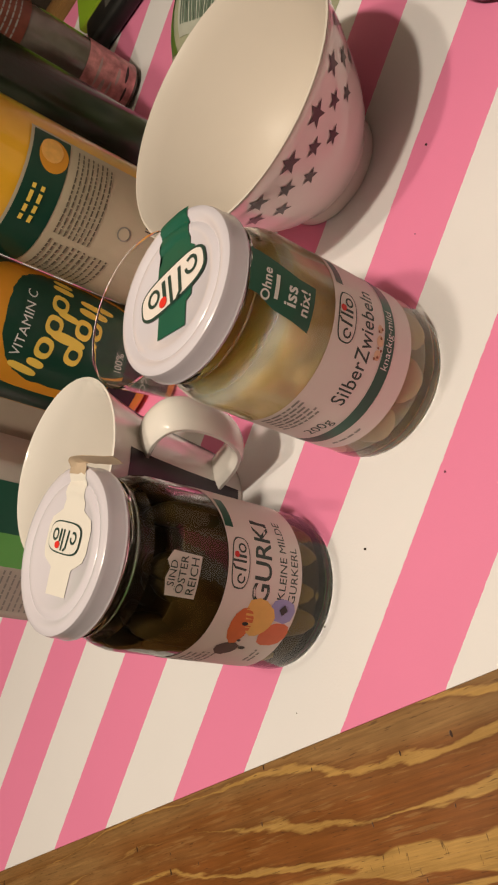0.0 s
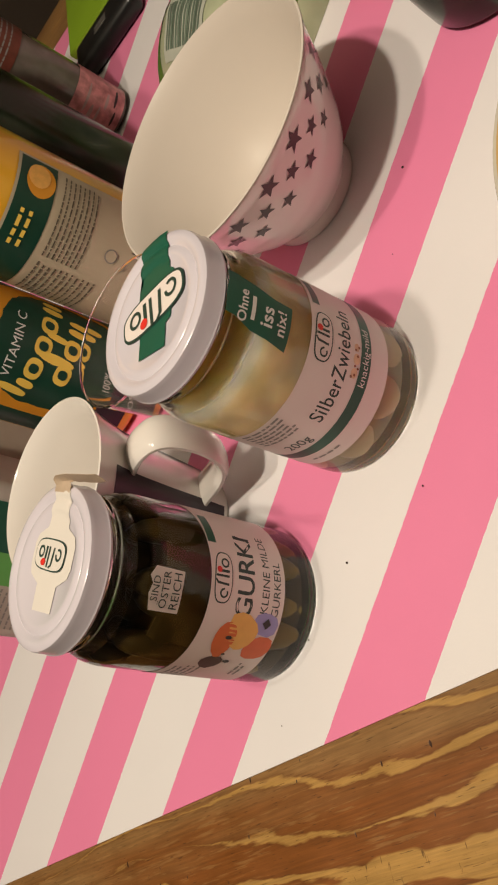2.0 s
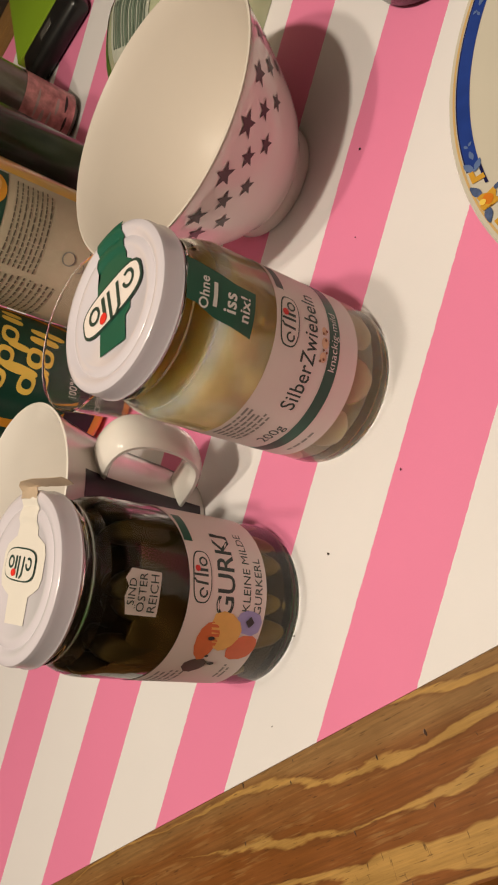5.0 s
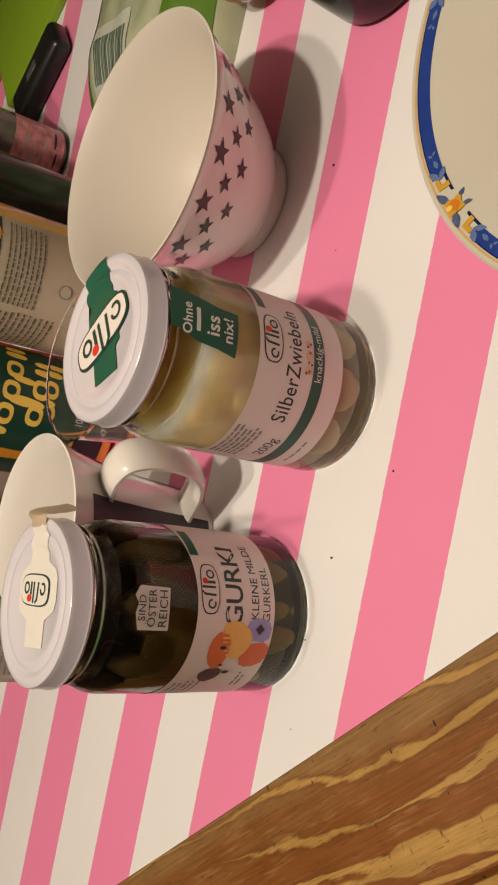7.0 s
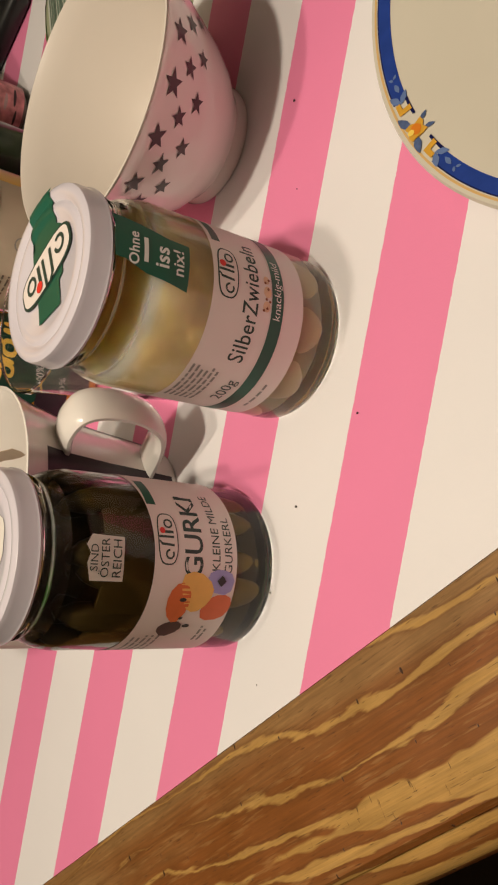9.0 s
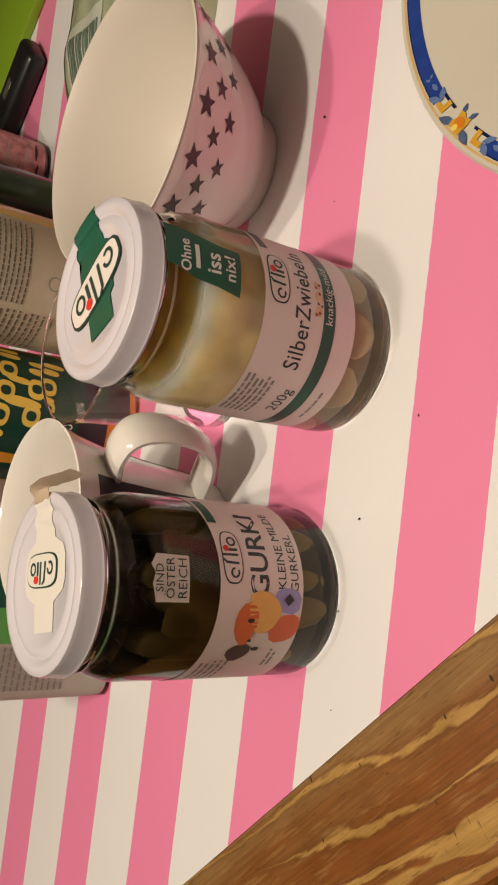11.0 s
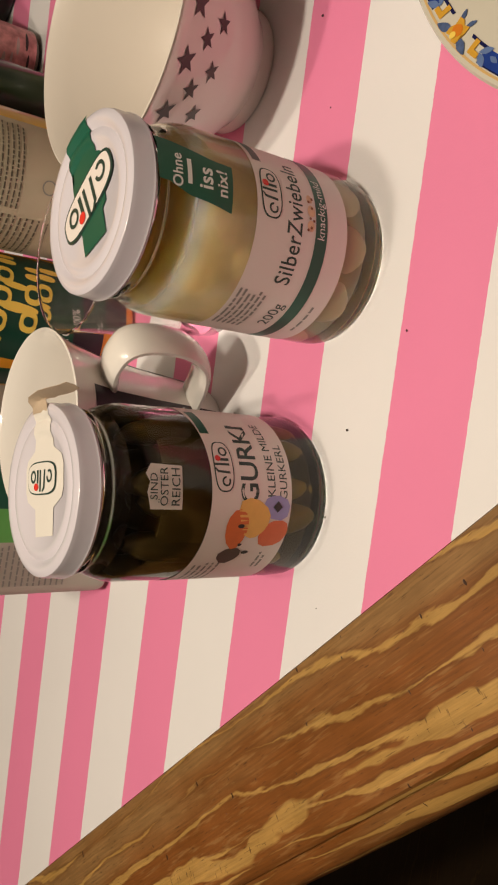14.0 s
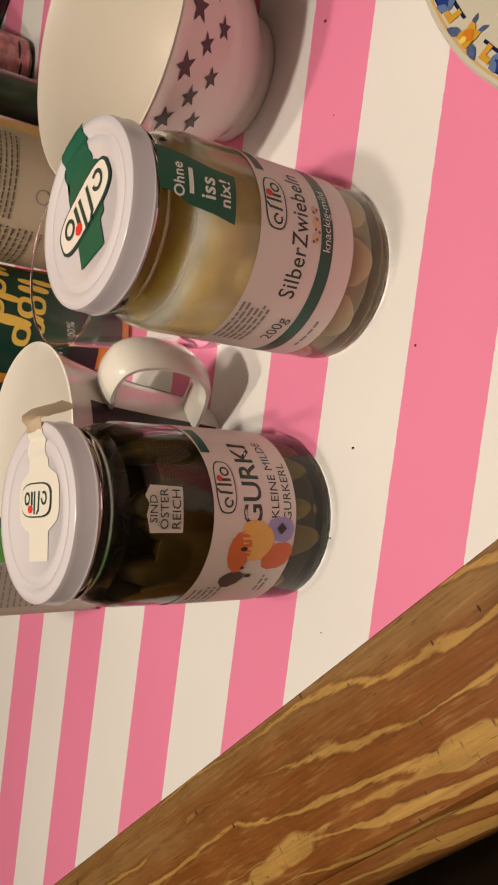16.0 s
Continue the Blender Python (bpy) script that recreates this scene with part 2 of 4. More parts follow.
# ---- mesh helpers ----
def part(name, bm, material, parent=None, label="", smooth=True):
    me = bpy.data.meshes.new(name)
    bmesh.ops.recalc_face_normals(bm, faces=bm.faces[:])
    bm.to_mesh(me)
    bm.free()
    for m in material if isinstance(material, (list, tuple)) else (material,):
        me.materials.append(m)
    if smooth:
        me.polygons.foreach_set("use_smooth", [True] * len(me.polygons))
        me.set_sharp_from_angle(angle=radians(38))
    ob = new(name, me)
    ob.parent = parent
    if label:
        ob["label"] = label
    return ob


def thing(name, x, y, z, rz, label, category, group=""):
    ob = new(name)
    ob.empty_display_size = 0.02
    ob.matrix_basis = pose(x, y, z, 0, 0, rz)
    return tagged(ob, label, category, group)


def lathe(profile, steps=72, closed=False):
    """A surface of revolution round z from rows of radius and height."""
    bm = bmesh.new()
    rings = []
    for r, z in profile:
        if r < 1e-6:
            rings.append([bm.verts.new((0, 0, z))])
        else:
            rings.append([bm.verts.new((r * math.cos(2 * math.pi * k / steps), r * math.sin(2 * math.pi * k / steps), z)) for k in range(steps)])
    pairs = list(zip(rings, rings[1:])) + ([(rings[-1], rings[0])] if closed else [])
    for a, b in pairs:
        for k in range(steps):
            q = [a[k % len(a)], a[(k + 1) % len(a)], b[(k + 1) % len(b)], b[k % len(b)]]
            q = [v for i, v in enumerate(q) if v not in q[:i]]
            if len(q) > 2:
                bm.faces.new(q)
    return bm


def soft(profile, n=4):
    """Rounds the corners of a profile by repeated corner cutting."""
    p = [Vector(q) for q in profile]
    for _ in range(n):
        out = [p[0]]
        for a, b in zip(p, p[1:]):
            out += [a.lerp(b, 0.25), a.lerp(b, 0.75)]
        p = out + [p[-1]]
    return [tuple(q) for q in p]


def box(x0, x1, y0, y1, z0, z1, bevel=0.002, seg=3):
    bm = bmesh.new()
    bmesh.ops.create_cube(bm, size=1)
    for v in bm.verts:
        v.co = Vector(((x0 + x1) / 2 + v.co.x * (x1 - x0), (y0 + y1) / 2 + v.co.y * (y1 - y0), (z0 + z1) / 2 + v.co.z * (z1 - z0)))
    if bevel:
        bmesh.ops.bevel(bm, geom=bm.edges[:] + bm.verts[:], offset=bevel, segments=seg, affect="EDGES", profile=0.5)
    return bm


def sheet(outline, step=0.002):
    """A flat polygon (u, v), cut into narrow strips along u so that it bends well."""
    bm = bmesh.new()
    vs = [bm.verts.new((u, v, 0)) for u, v in outline]
    bmesh.ops.triangulate(bm, faces=[bm.faces.new(vs)])
    us = [u for u, _ in outline]
    u = min(us) + step
    while u < max(us) - 1e-5:
        bmesh.ops.bisect_plane(bm, geom=bm.verts[:] + bm.edges[:] + bm.faces[:], plane_co=(u, 0, 0), plane_no=(1, 0, 0))
        u += step
    return bm


def rect(u0, u1, v0, v1):
    return [(u0, v0), (u1, v0), (u1, v1), (u0, v1)]


def oval(u, v, ru, rv, n=36, power=2.0):
    out = []
    for k in range(n):
        c, s = math.cos(2 * math.pi * k / n), math.sin(2 * math.pi * k / n)
        out.append((u + ru * math.copysign(abs(c) ** (2 / power), c), v + rv * math.copysign(abs(s) ** (2 / power), s)))
    return out


def sign(u, v, k):
    """A mark's four abstract shapes: loop, barred stroke, forked stroke, loop."""
    out = []
    for c in (-0.66, 0.62):
        n = 20
        bm = bmesh.new()
        rows = [[bm.verts.new((u + k * (c + q * 0.21 * math.cos(2 * math.pi * i / n)), v + k * (-0.02 + q * 0.22 * math.sin(2 * math.pi * i / n)), 0)) for q in (1.0, 0.62)] for i in range(n if c > 0 else n - 2)]
        for i in range(len(rows) - (0 if c > 0 else 1)):
            a, b = rows[i], rows[(i + 1) % len(rows)]
            bm.faces.new((a[0], b[0], b[1], a[1]))
        out.append(bm)
    for pts in (((-0.34, -0.24), (-0.24, -0.24), (-0.20, 0.34), (-0.08, 0.46), (-0.14, 0.50), (-0.30, 0.38)), ((0.00, -0.24), (0.10, -0.24), (0.10, 0.48), (0.00, 0.48)), ((0.20, -0.24), (0.32, -0.24), (0.32, 0.20), (0.20, 0.20))):
        out.append(sheet([(u + k * a, v + k * b) for a, b in pts], 0.004))
    return joined(*out)


def rounded(shape, n=1):
    cu, cv = sum(p[0] for p in shape) / len(shape), sum(p[1] for p in shape) / len(shape)
    shape = [(cu + 1.10 * (u - cu), cv + 1.10 * (v - cv)) for u, v in shape]
    for _ in range(n):
        shape = [p for a, b in zip(shape, shape[1:] + shape[:1]) for p in ((0.75 * a[0] + 0.25 * b[0], 0.75 * a[1] + 0.25 * b[1]), (0.25 * a[0] + 0.75 * b[0], 0.25 * a[1] + 0.75 * b[1]))]
    return shape


def star(u, v, r, turn=0.0):
    return [(u + (r if k % 2 == 0 else r * 0.42) * math.sin(turn + k * math.pi / 5), v + (r if k % 2 == 0 else r * 0.42) * math.cos(turn + k * math.pi / 5)) for k in range(10)]


def letters(body, size, spacing=1.0, bold=0.0):
    """The built-in font's outlines as a flat mesh, its middle at the origin."""
    cu = bpy.data.curves.new("letters", "FONT")
    cu.body, cu.size, cu.align_x, cu.align_y, cu.space_character = body, size, "CENTER", "CENTER", spacing
    cu.resolution_u, cu.offset = 3, bold * size
    ob = new("letters", cu)
    me = bpy.data.meshes.new_from_object(ob.evaluated_get(bpy.context.evaluated_depsgraph_get()))
    bm = bmesh.new()
    bm.from_mesh(me)
    bpy.data.objects.remove(ob)
    bpy.data.curves.remove(cu)
    bpy.data.meshes.remove(me)
    return bm


def fitted(bm, width):
    """Squeezes or stretches a flat mesh along u to a width."""
    us = [v.co.x for v in bm.verts]
    k = width / (max(us) - min(us))
    for v in bm.verts:
        v.co.x *= k
    return bm


def moved(bm, du=0.0, dv=0.0, turn=0.0, sx=1.0, sy=1.0):
    c, s = math.cos(radians(turn)), math.sin(radians(turn))
    for v in bm.verts:
        x, y = v.co.x * sx, v.co.y * sy
        v.co = Vector((x * c - y * s + du, x * s + y * c + dv, v.co.z))
    return bm


def joined(*bms):
    out = bmesh.new()
    for b in bms:
        me = bpy.data.meshes.new("joint")
        b.to_mesh(me)
        b.free()
        out.from_mesh(me)
        bpy.data.meshes.remove(me)
    return out


def wrap(bm, radius, angle=0.0, lift=0.0):
    """Bends a flat (u, v) mesh round a cylinder; u = 0 lies at the angle, where 0 degrees faces -y and more turns towards +x."""
    for v in bm.verts:
        a = radians(angle) + v.co.x / radius
        r = radius + lift + v.co.z
        v.co = Vector((r * math.sin(a), -r * math.cos(a), v.co.y))
    return bm


def lay(bm, x, y, z, turn=0.0):
    """Lays a flat (u, v) mesh on a level face."""
    m = pose(x, y, z, 0, 0, turn)
    bmesh.ops.transform(bm, matrix=m, verts=bm.verts[:])
    return bm


def lid_height(r):
    for (r0, z0), (r1, z1) in zip(LID_PROFILE, LID_PROFILE[1:9]):
        if r0 <= r <= r1:
            return z0 + (z1 - z0) * (r - r0) / (r1 - r0)
    return 0.1138


def on_lid(bm, x, y, lift, turn):
    """Lays a flat mesh on a jar's lid, following its pressed rings."""
    vs = [v.co.y for v in bm.verts]
    for k in range(1, 16):
        q = min(vs) + (max(vs) - min(vs)) * k / 16
        bmesh.ops.bisect_plane(bm, geom=bm.verts[:] + bm.edges[:] + bm.faces[:], plane_co=(0, q, 0), plane_no=(0, 1, 0))
    lay(bm, x, y, 0, turn)
    for v in bm.verts:
        v.co.z = lid_height(math.hypot(v.co.x, v.co.y)) + lift
    return bm


def stand(bm, y, lift=0.0):
    """Sets a flat (u, v) mesh upright, facing -y."""
    for v in bm.verts:
        v.co = Vector((v.co.x, y - lift - v.co.z, v.co.y))
    return bm


def bars(u0, u1, v, gap, rows, height, seed):
    """Lines of unreadable small print as plain bars of word length."""
    rnd = random.Random(seed)
    out = []
    for k in range(rows):
        u = u0
        while u < u1 - height:
            w = min(u1 - u, height * rnd.uniform(1.5, 5))
            out.append(sheet(rect(u, u + w, v - k * gap, v - k * gap + height), 0.003))
            u += w + height * 0.7
    return joined(*out)


# ---- room ----
def room():
    x0, x1, y0, y1, z0, z1 = -2.0, 2.4, -1.8, 2.8, -0.74, 1.75
    for name, b, m, lab in (
        ("floor", (x0, x1, y0, y1, z0 - 0.05, z0), FLOORWOOD, "dark wooden floor in shadow under the table"),
        ("ceiling", (x0, x1, y0, y1, z1, z1 + 0.05), CEILPAINT, "plain painted ceiling above the table"),
        ("wall_south", (x0 - 0.1, x1 + 0.1, y0 - 0.1, y0, z0 - 0.05, z1 + 0.05), WALLPAINT, "plain dark brown painted room wall"),
        ("wall_north", (x0 - 0.1, x1 + 0.1, y1, y1 + 0.1, z0 - 0.05, z1 + 0.05), WALLPAINT, "plain dark brown painted room wall"),
        ("wall_west", (x0 - 0.1, x0, y0, y1, z0 - 0.05, z1 + 0.05), WALLPAINT, "plain dark brown painted room wall"),
        ("wall_east", (x1, x1 + 0.1, y0, y1, z0 - 0.05, z1 + 0.05), WALLPAINT, "plain dark brown painted room wall"),
    ):
        tagged(part(name, box(*b, bevel=0), m), lab, name.split("_")[0], kind="structure")


room()


# ---- table and cloth ----
# the table's long edges run at 45 degrees to the stripes
V0, V1 = -0.1505, 0.775


def table():
    t = thing("dining_table", 0, 0, 0, -45, "worn varnished wooden dining table with bold grain", "table")
    top = -0.0008
    # the board's front profile: eased top edge, a groove and a rounded nose
    prof = [(V0 + 0.020, top), (V0 + 0.006, top), (V0 + 0.002, top - 0.0012), (V0, top - 0.004), (V0 + 0.0012, top - 0.0062), (V0 - 0.004, top - 0.008), (V0 - 0.009, top - 0.012), (V0 - 0.011, top - 0.018), (V0 - 0.009, top - 0.025), (V0 - 0.002, top - 0.031), (V0 + 0.02, top - 0.034)]
    far = [(V1 + V0 - v, z) for v, z in reversed(prof)]
    ring = prof + far
    bm = bmesh.new()
    cuts = [-0.95 + 0.05 * k for k in range(39)]
    rows = [[bm.verts.new((u, v + 0.0006 * noise.noise((u * 9, v * 3, z * 40)), z + (0.0006 * noise.noise((u * 22, v * 30, z * 60)) if z < top - 0.001 else 0))) for v, z in ring] for u in cuts]
    for a, b in zip(rows, rows[1:]):
        for k in range(len(ring)):
            bm.faces.new((a[k], a[(k + 1) % len(ring)], b[(k + 1) % len(ring)], b[k]))
    bm.faces.new(rows[0])
    bm.faces.new(rows[-1])
    part("tabletop", bm, WOOD, t)
    for v in (V0 + 0.12, V1 - 0.12):
        part("apron", box(-0.85, 0.85, v - 0.012, v + 0.012, -0.13, -0.0355), WOOD, t)
        for u in (-0.8, 0.8):
            part("leg", box(u - 0.035, u + 0.035, v - 0.035, v + 0.035, -0.7395, -0.0355, 0.006), WOOD, t)
    return t


def cloth():
    bm = bmesh.new()
    v0, v1, nu, nv = -0.0834, 0.695, 90, 40
    grid = []
    for i in range(nu + 1):
        row = []
        for j in range(nv + 1):
            u, v = -0.9 + 1.8 * i / nu, v0 + (v1 - v0) * j / nv
            p = Matrix.Rotation(radians(-45), 3, "Z") @ Vector((u, v, 0))
            row.append(bm.verts.new(p))
        grid.append(row)
    for i in range(nu):
        for j in range(nv):
            bm.faces.new((grid[i][j], grid[i + 1][j], grid[i + 1][j + 1], grid[i][j + 1]))
    bm.normal_update()
    bmesh.ops.solidify(bm, geom=bm.faces[:], thickness=0.0007)
    top = max(v.co.z for v in bm.verts)
    for v in bm.verts:
        v.co.z -= top
    tagged(part("tablecloth", bm, CLOTH), "pink and white striped oilcloth lying on the table", "tablecloth")


table()
cloth()


# ---- jars ----
FOOT, SIZE = 0.0046, 0.982  # the heel reaches below the zero of the heights in these profiles


def lifted(t):
    t.matrix_basis = pose(0, 0, FOOT * SIZE) @ t.matrix_basis @ Matrix.Scale(SIZE, 4)
    return t


JAR_OUT = [(0.0, -0.0020), (0.0265, -0.0020), (0.0300, -0.0046), (0.0345, -0.0046), (0.0369, -0.0018), (0.0370, 0.008), (0.0366, 0.02), (0.0368, 0.040), (0.0368, 0.080), (0.0366, 0.086), (0.0345, 0.0925), (0.0318, 0.0965), (0.0312, 0.0985), (0.0328, 0.0998), (0.0330, 0.1010), (0.0312, 0.1024), (0.0312, 0.1125)]
JAR_IN = [(0.0292, 0.1125), (0.0292, 0.1010), (0.0302, 0.0965), (0.0332, 0.0915), (0.0352, 0.085), (0.0354, 0.040), (0.0354, 0.009), (0.0335, 0.0050), (0.0, 0.0050)]
LID_PROFILE = [(0.0, 0.1131), (0.0215, 0.1131), (0.0232, 0.1141), (0.0262, 0.1141), (0.0275, 0.1133), (0.0285, 0.1137), (0.0298, 0.1147), (0.0322, 0.1147), (0.0337, 0.1138), (0.0342, 0.1120), (0.0342, 0.1068), (0.0347, 0.1058), (0.0345, 0.1049), (0.0335, 0.1049), (0.0330, 0.1060), (0.0330, 0.1120), (0.0, 0.1125)]


def jar_profile(level):
    """Glass and clear liquid as one body up to the level, an open neck above it."""
    inner = [(r, z) for r, z in JAR_IN if z > level]
    return soft(JAR_OUT, 2) + inner + [(inner[-1][0] + 0.0012, level), (0.0, level)]


def jar(name, x, y, turn, level, label, filled):
    t = lifted(thing(name, x, y, 0, turn, label, "jar", "pickle jars"))
    g = part("glass_body", lathe(jar_profile(level), 96), [GLASS, filled], t, "clear round glass")
    for p in g.data.polygons:
        p.material_index = 1 if 0.0005 < p.center.z < level - 0.003 else 0
    g.visible_shadow = False
    part("lid", lathe(LID_PROFILE, 96), LID, t, "white twist-off lid")
    for k in range(3):
        bm = bmesh.new()
        r = 0.0316
        vs = []
        for i in range(17):
            a = 2 * math.pi * k / 3 + i * 0.09
            z = 0.1036 - i * 0.00012
            vs.append([bm.verts.new(((r + dr) * math.cos(a), (r + dr) * math.sin(a), z + dz)) for dr, dz in ((-0.0006, 0.0007), (0.0008, 0.0003), (0.0008, -0.0003), (-0.0006, -0.0007))])
        for a, b in zip(vs, vs[1:]):
            for i in range(4):
                bm.faces.new((a[i], a[(i + 1) % 4], b[(i + 1) % 4], b[i]))
        th = part("thread", bm, GLASS, t)
        th.visible_shadow = False
    return t


def onion_jar(x, y):
    t = jar("onion_jar", x, y, 0, 0.0890, "glass jar of pickled silver onions with white lid", ONION_GLASS)
    part("brine", lathe([(0.0, 0.0030), (0.0275, 0.0030), (0.0292, 0.006), (0.0298, 0.018), (0.0345, 0.0235), (0.0352, 0.030), (0.0352, 0.0800), (0.0346, 0.0845), (0.0325, 0.0876), (0.0, 0.0876)], 72), ONIONBRINE, t, "cloudy pale yellow brine")
    rnd = random.Random(4)
    spots = []
    for z in range(5):
        for ring, n in ((0.0240, 8), (0.0090, 3)):
            for k in range(n):
                a = 2 * math.pi * (k + 0.5 * (z % 2) + rnd.uniform(-0.12, 0.12)) / n
                spots.append((ring * math.cos(a), ring * math.sin(a), 0.0128 + z * 0.0154 + rnd.uniform(-0.0008, 0.0008), rnd.uniform(0.0099, 0.0107)))
    for px, py, pz, r in spots:
        bm = bmesh.new()
        bmesh.ops.create_uvsphere(bm, u_segments=14, v_segments=9, radius=r)
        m = pose(px, py, pz, rnd.uniform(0, 180), rnd.uniform(0, 180), 0)
        for v in bm.verts:
            h = v.co.z / r
            v.co.x *= 1 - 0.12 * h
            v.co.y *= 1 - 0.12 * h
            v.co.z *= 1.02 + 0.10 * max(0, h) ** 4
        bmesh.ops.transform(bm, matrix=m, verts=bm.verts[:])
        part("pearl_onion", bm, ONION, t)
    R = 0.0369
    lab = part("label", wrap(sheet(rect(-1.75 * R, 1.75 * R, 0.0185, 0.0640)), R, 0, 0.0001), LABEL, t, "white paper label with green stripe")
    part("stripe", wrap(sheet(rect(-1.7 * R, 1.7 * R, 0.0292, 0.0352)), R, 0, 0.0002), GREEN, lab)
    part("word", wrap(moved(fitted(letters("SilberZwiebeln", 0.0105, 1.04, 0.006), 0.0505), 0.0062, 0.0452), R, 0, 0.0002), GREENTEXT, lab)
    part("word", wrap(moved(letters("knackig-mild", 0.0052), 0.0085, 0.0322), R, 8, 0.0003), WHITETEXT, lab)
    part("word", wrap(moved(letters("200g", 0.0070), -0.0345, 0.0405), R, 0, 0.0002), GREENTEXT, lab)
    part("small_print", wrap(bars(-0.046, -0.024, 0.061, 0.0024, 6, 0.0011, 2), R, 0, 0.0002), GREYTEXT, lab)
    part("small_print", wrap(bars(-0.042, -0.026, 0.0235, 0.002, 1, 0.0012, 3), R, 0, 0.0002), GREYTEXT, lab)
    # oval mark with a red drop, and the little green tag beside it
    part("mark_ring", wrap(sheet(oval(0.0145, 0.0570, 0.0105, 0.0050, power=3)), R, 0, 0.0002), GREENTEXT, lab)
    part("mark_field", wrap(sheet(oval(0.0145, 0.0570, 0.0099, 0.0044, power=3)), R, 0, 0.0003), LABEL, lab)
    part("mark_sign", wrap(sign(0.0145, 0.0566, 0.0098), R, 0, 0.0004), GREENTEXT, lab)
    part("mark_drop", wrap(sheet(oval(0.0175, 0.0596, 0.0014, 0.0015)), R, 0, 0.0005), RED, lab)
    part("tag", wrap(sheet(rect(0.0285, 0.0435, 0.0582, 0.0622)), R, 0, 0.0002), GREEN, lab)
    part("onion_picture", wrap(joined(*[sheet(oval(u, v, r, r * 0.8)) for u, v, r in ((0.000, 0.0378, 0.0022), (0.006, 0.0376, 0.0024), (0.011, 0.0380, 0.0018))]), R, 8, 0.0002), mat("pale_orange_print", (0.76, 0.53, 0.34), 0.5, var=0.25, scale=300), lab)
    part("peppercorns", wrap(joined(*[sheet(oval(-0.002 + 0.014 * rnd.random(), 0.0364 + 0.0030 * rnd.random(), 0.0006, 0.0006, 8)) for _ in range(7)]), R, 8, 0.0004), mat("brown_print", (0.25, 0.08, 0.03), 0.5), lab)
    # torn seal: one end on the glass, the other on the lid
    edge = [(0.0012, 0.0757), (0.0190, 0.0750), (0.0196, 0.0840), (0.0225, 0.0925), (0.0250, 0.1010), (0.0254, 0.1052), (0.0220, 0.1046), (0.0150, 0.1054), (0.0078, 0.1048), (0.0074, 0.1010), (0.0040, 0.0930), (0.0030, 0.0850)]

    def onto_neck(bm, lift):
        for k in range(1, 12):
            q = 0.078 + 0.0025 * k
            bmesh.ops.bisect_plane(bm, geom=bm.verts[:] + bm.edges[:] + bm.faces[:], plane_co=(0, q, 0), plane_no=(0, 1, 0))
        wrap(bm, R, 0, 0)
        for v in bm.verts:
            # bridges from the shoulder straight to the lid's side
            k = min(1.0, max(0.0, (v.co.z - 0.084) / 0.021))
            q = 1 + (lift + 0.0002) / R - 0.055 * k
            v.co.x, v.co.y = v.co.x * q, v.co.y * q
        return bm

    seal = onto_neck(sheet(edge, 0.0015), 0.0003)
    sl = part("seal", seal, GREEN, t, "torn dark green paper seal")
    for body, u, v, size in (("Ohne", 0.0125, 0.0978, 0.0055), ("iss", 0.0115, 0.0868, 0.0080), ("nix!", 0.0110, 0.0800, 0.0065)):
        part("word", onto_neck(moved(letters(body, size, 1.05, 0.02), u, v), 0.0006), WHITETEXT, sl)
    part("word_bar", onto_neck(sheet(rect(0.0080, 0.0175, 0.0925, 0.0942)), 0.0006), WHITETEXT, sl)
    # the seal's other half runs over the lid to its rim
    outline = [(-0.0205, -0.0085), (-0.0105, -0.0085), (-0.009, -0.0115), (0.012, -0.0125), (0.014, -0.0095), (0.0312, -0.0082), (0.0318, -0.002), (0.0314, 0.003), (0.0306, 0.0082), (0.014, 0.0085), (0.011, 0.0105), (-0.009, 0.0105), (-0.0105, 0.0085), (-0.0205, 0.0085)]
    top = part("seal", on_lid(sheet(outline, 0.0012), 0.002, 0.0010, 0.0005, 30), GREEN, t, "torn dark green paper seal")
    part("mark_ring", on_lid(sheet(oval(0, 0, 0.0205, 0.0088, power=3.2)), 0.002, 0.0015, 0.0007, -48), GREENTEXT, top)
    part("mark_field", on_lid(sheet(oval(0, 0, 0.0193, 0.0077, power=3.2)), 0.002, 0.0015, 0.0009, -48), LABEL, top)
    strokes = sign(0, -0.0005, 0.0185)
    part("mark_sign", on_lid(strokes, 0.002, 0.0015, 0.0011, -228), GREENTEXT, top)
    part("mark_drop", on_lid(sheet(oval(-0.006, -0.0045, 0.0024, 0.0023)), 0.002, 0.0015, 0.0012, -48), RED, top)
    return t


def gherkin(length, r, bend, rnd):
    bm = bmesh.new()
    n, s = 12, 11
    rows = []
    for i in range(n + 1):
        f = i / n
        rad = r * max(0.02, math.sin(math.pi * min(max(f, 0.0), 1.0))) ** 0.30
        rows.append([bm.verts.new((rad * (1 + 0.08 * rnd.uniform(-1, 1)) * math.cos(2 * math.pi * k / s) + bend * math.sin(math.pi * f), rad * math.sin(2 * math.pi * k / s), length * (f - 0.5))) for k in range(s)])
    for a, b in zip(rows, rows[1:]):
        for k in range(s):
            bm.faces.new((a[k], a[(k + 1) % s], b[(k + 1) % s], b[k]))
    bm.faces.new(rows[0])
    bm.faces.new(rows[-1])
    return bm


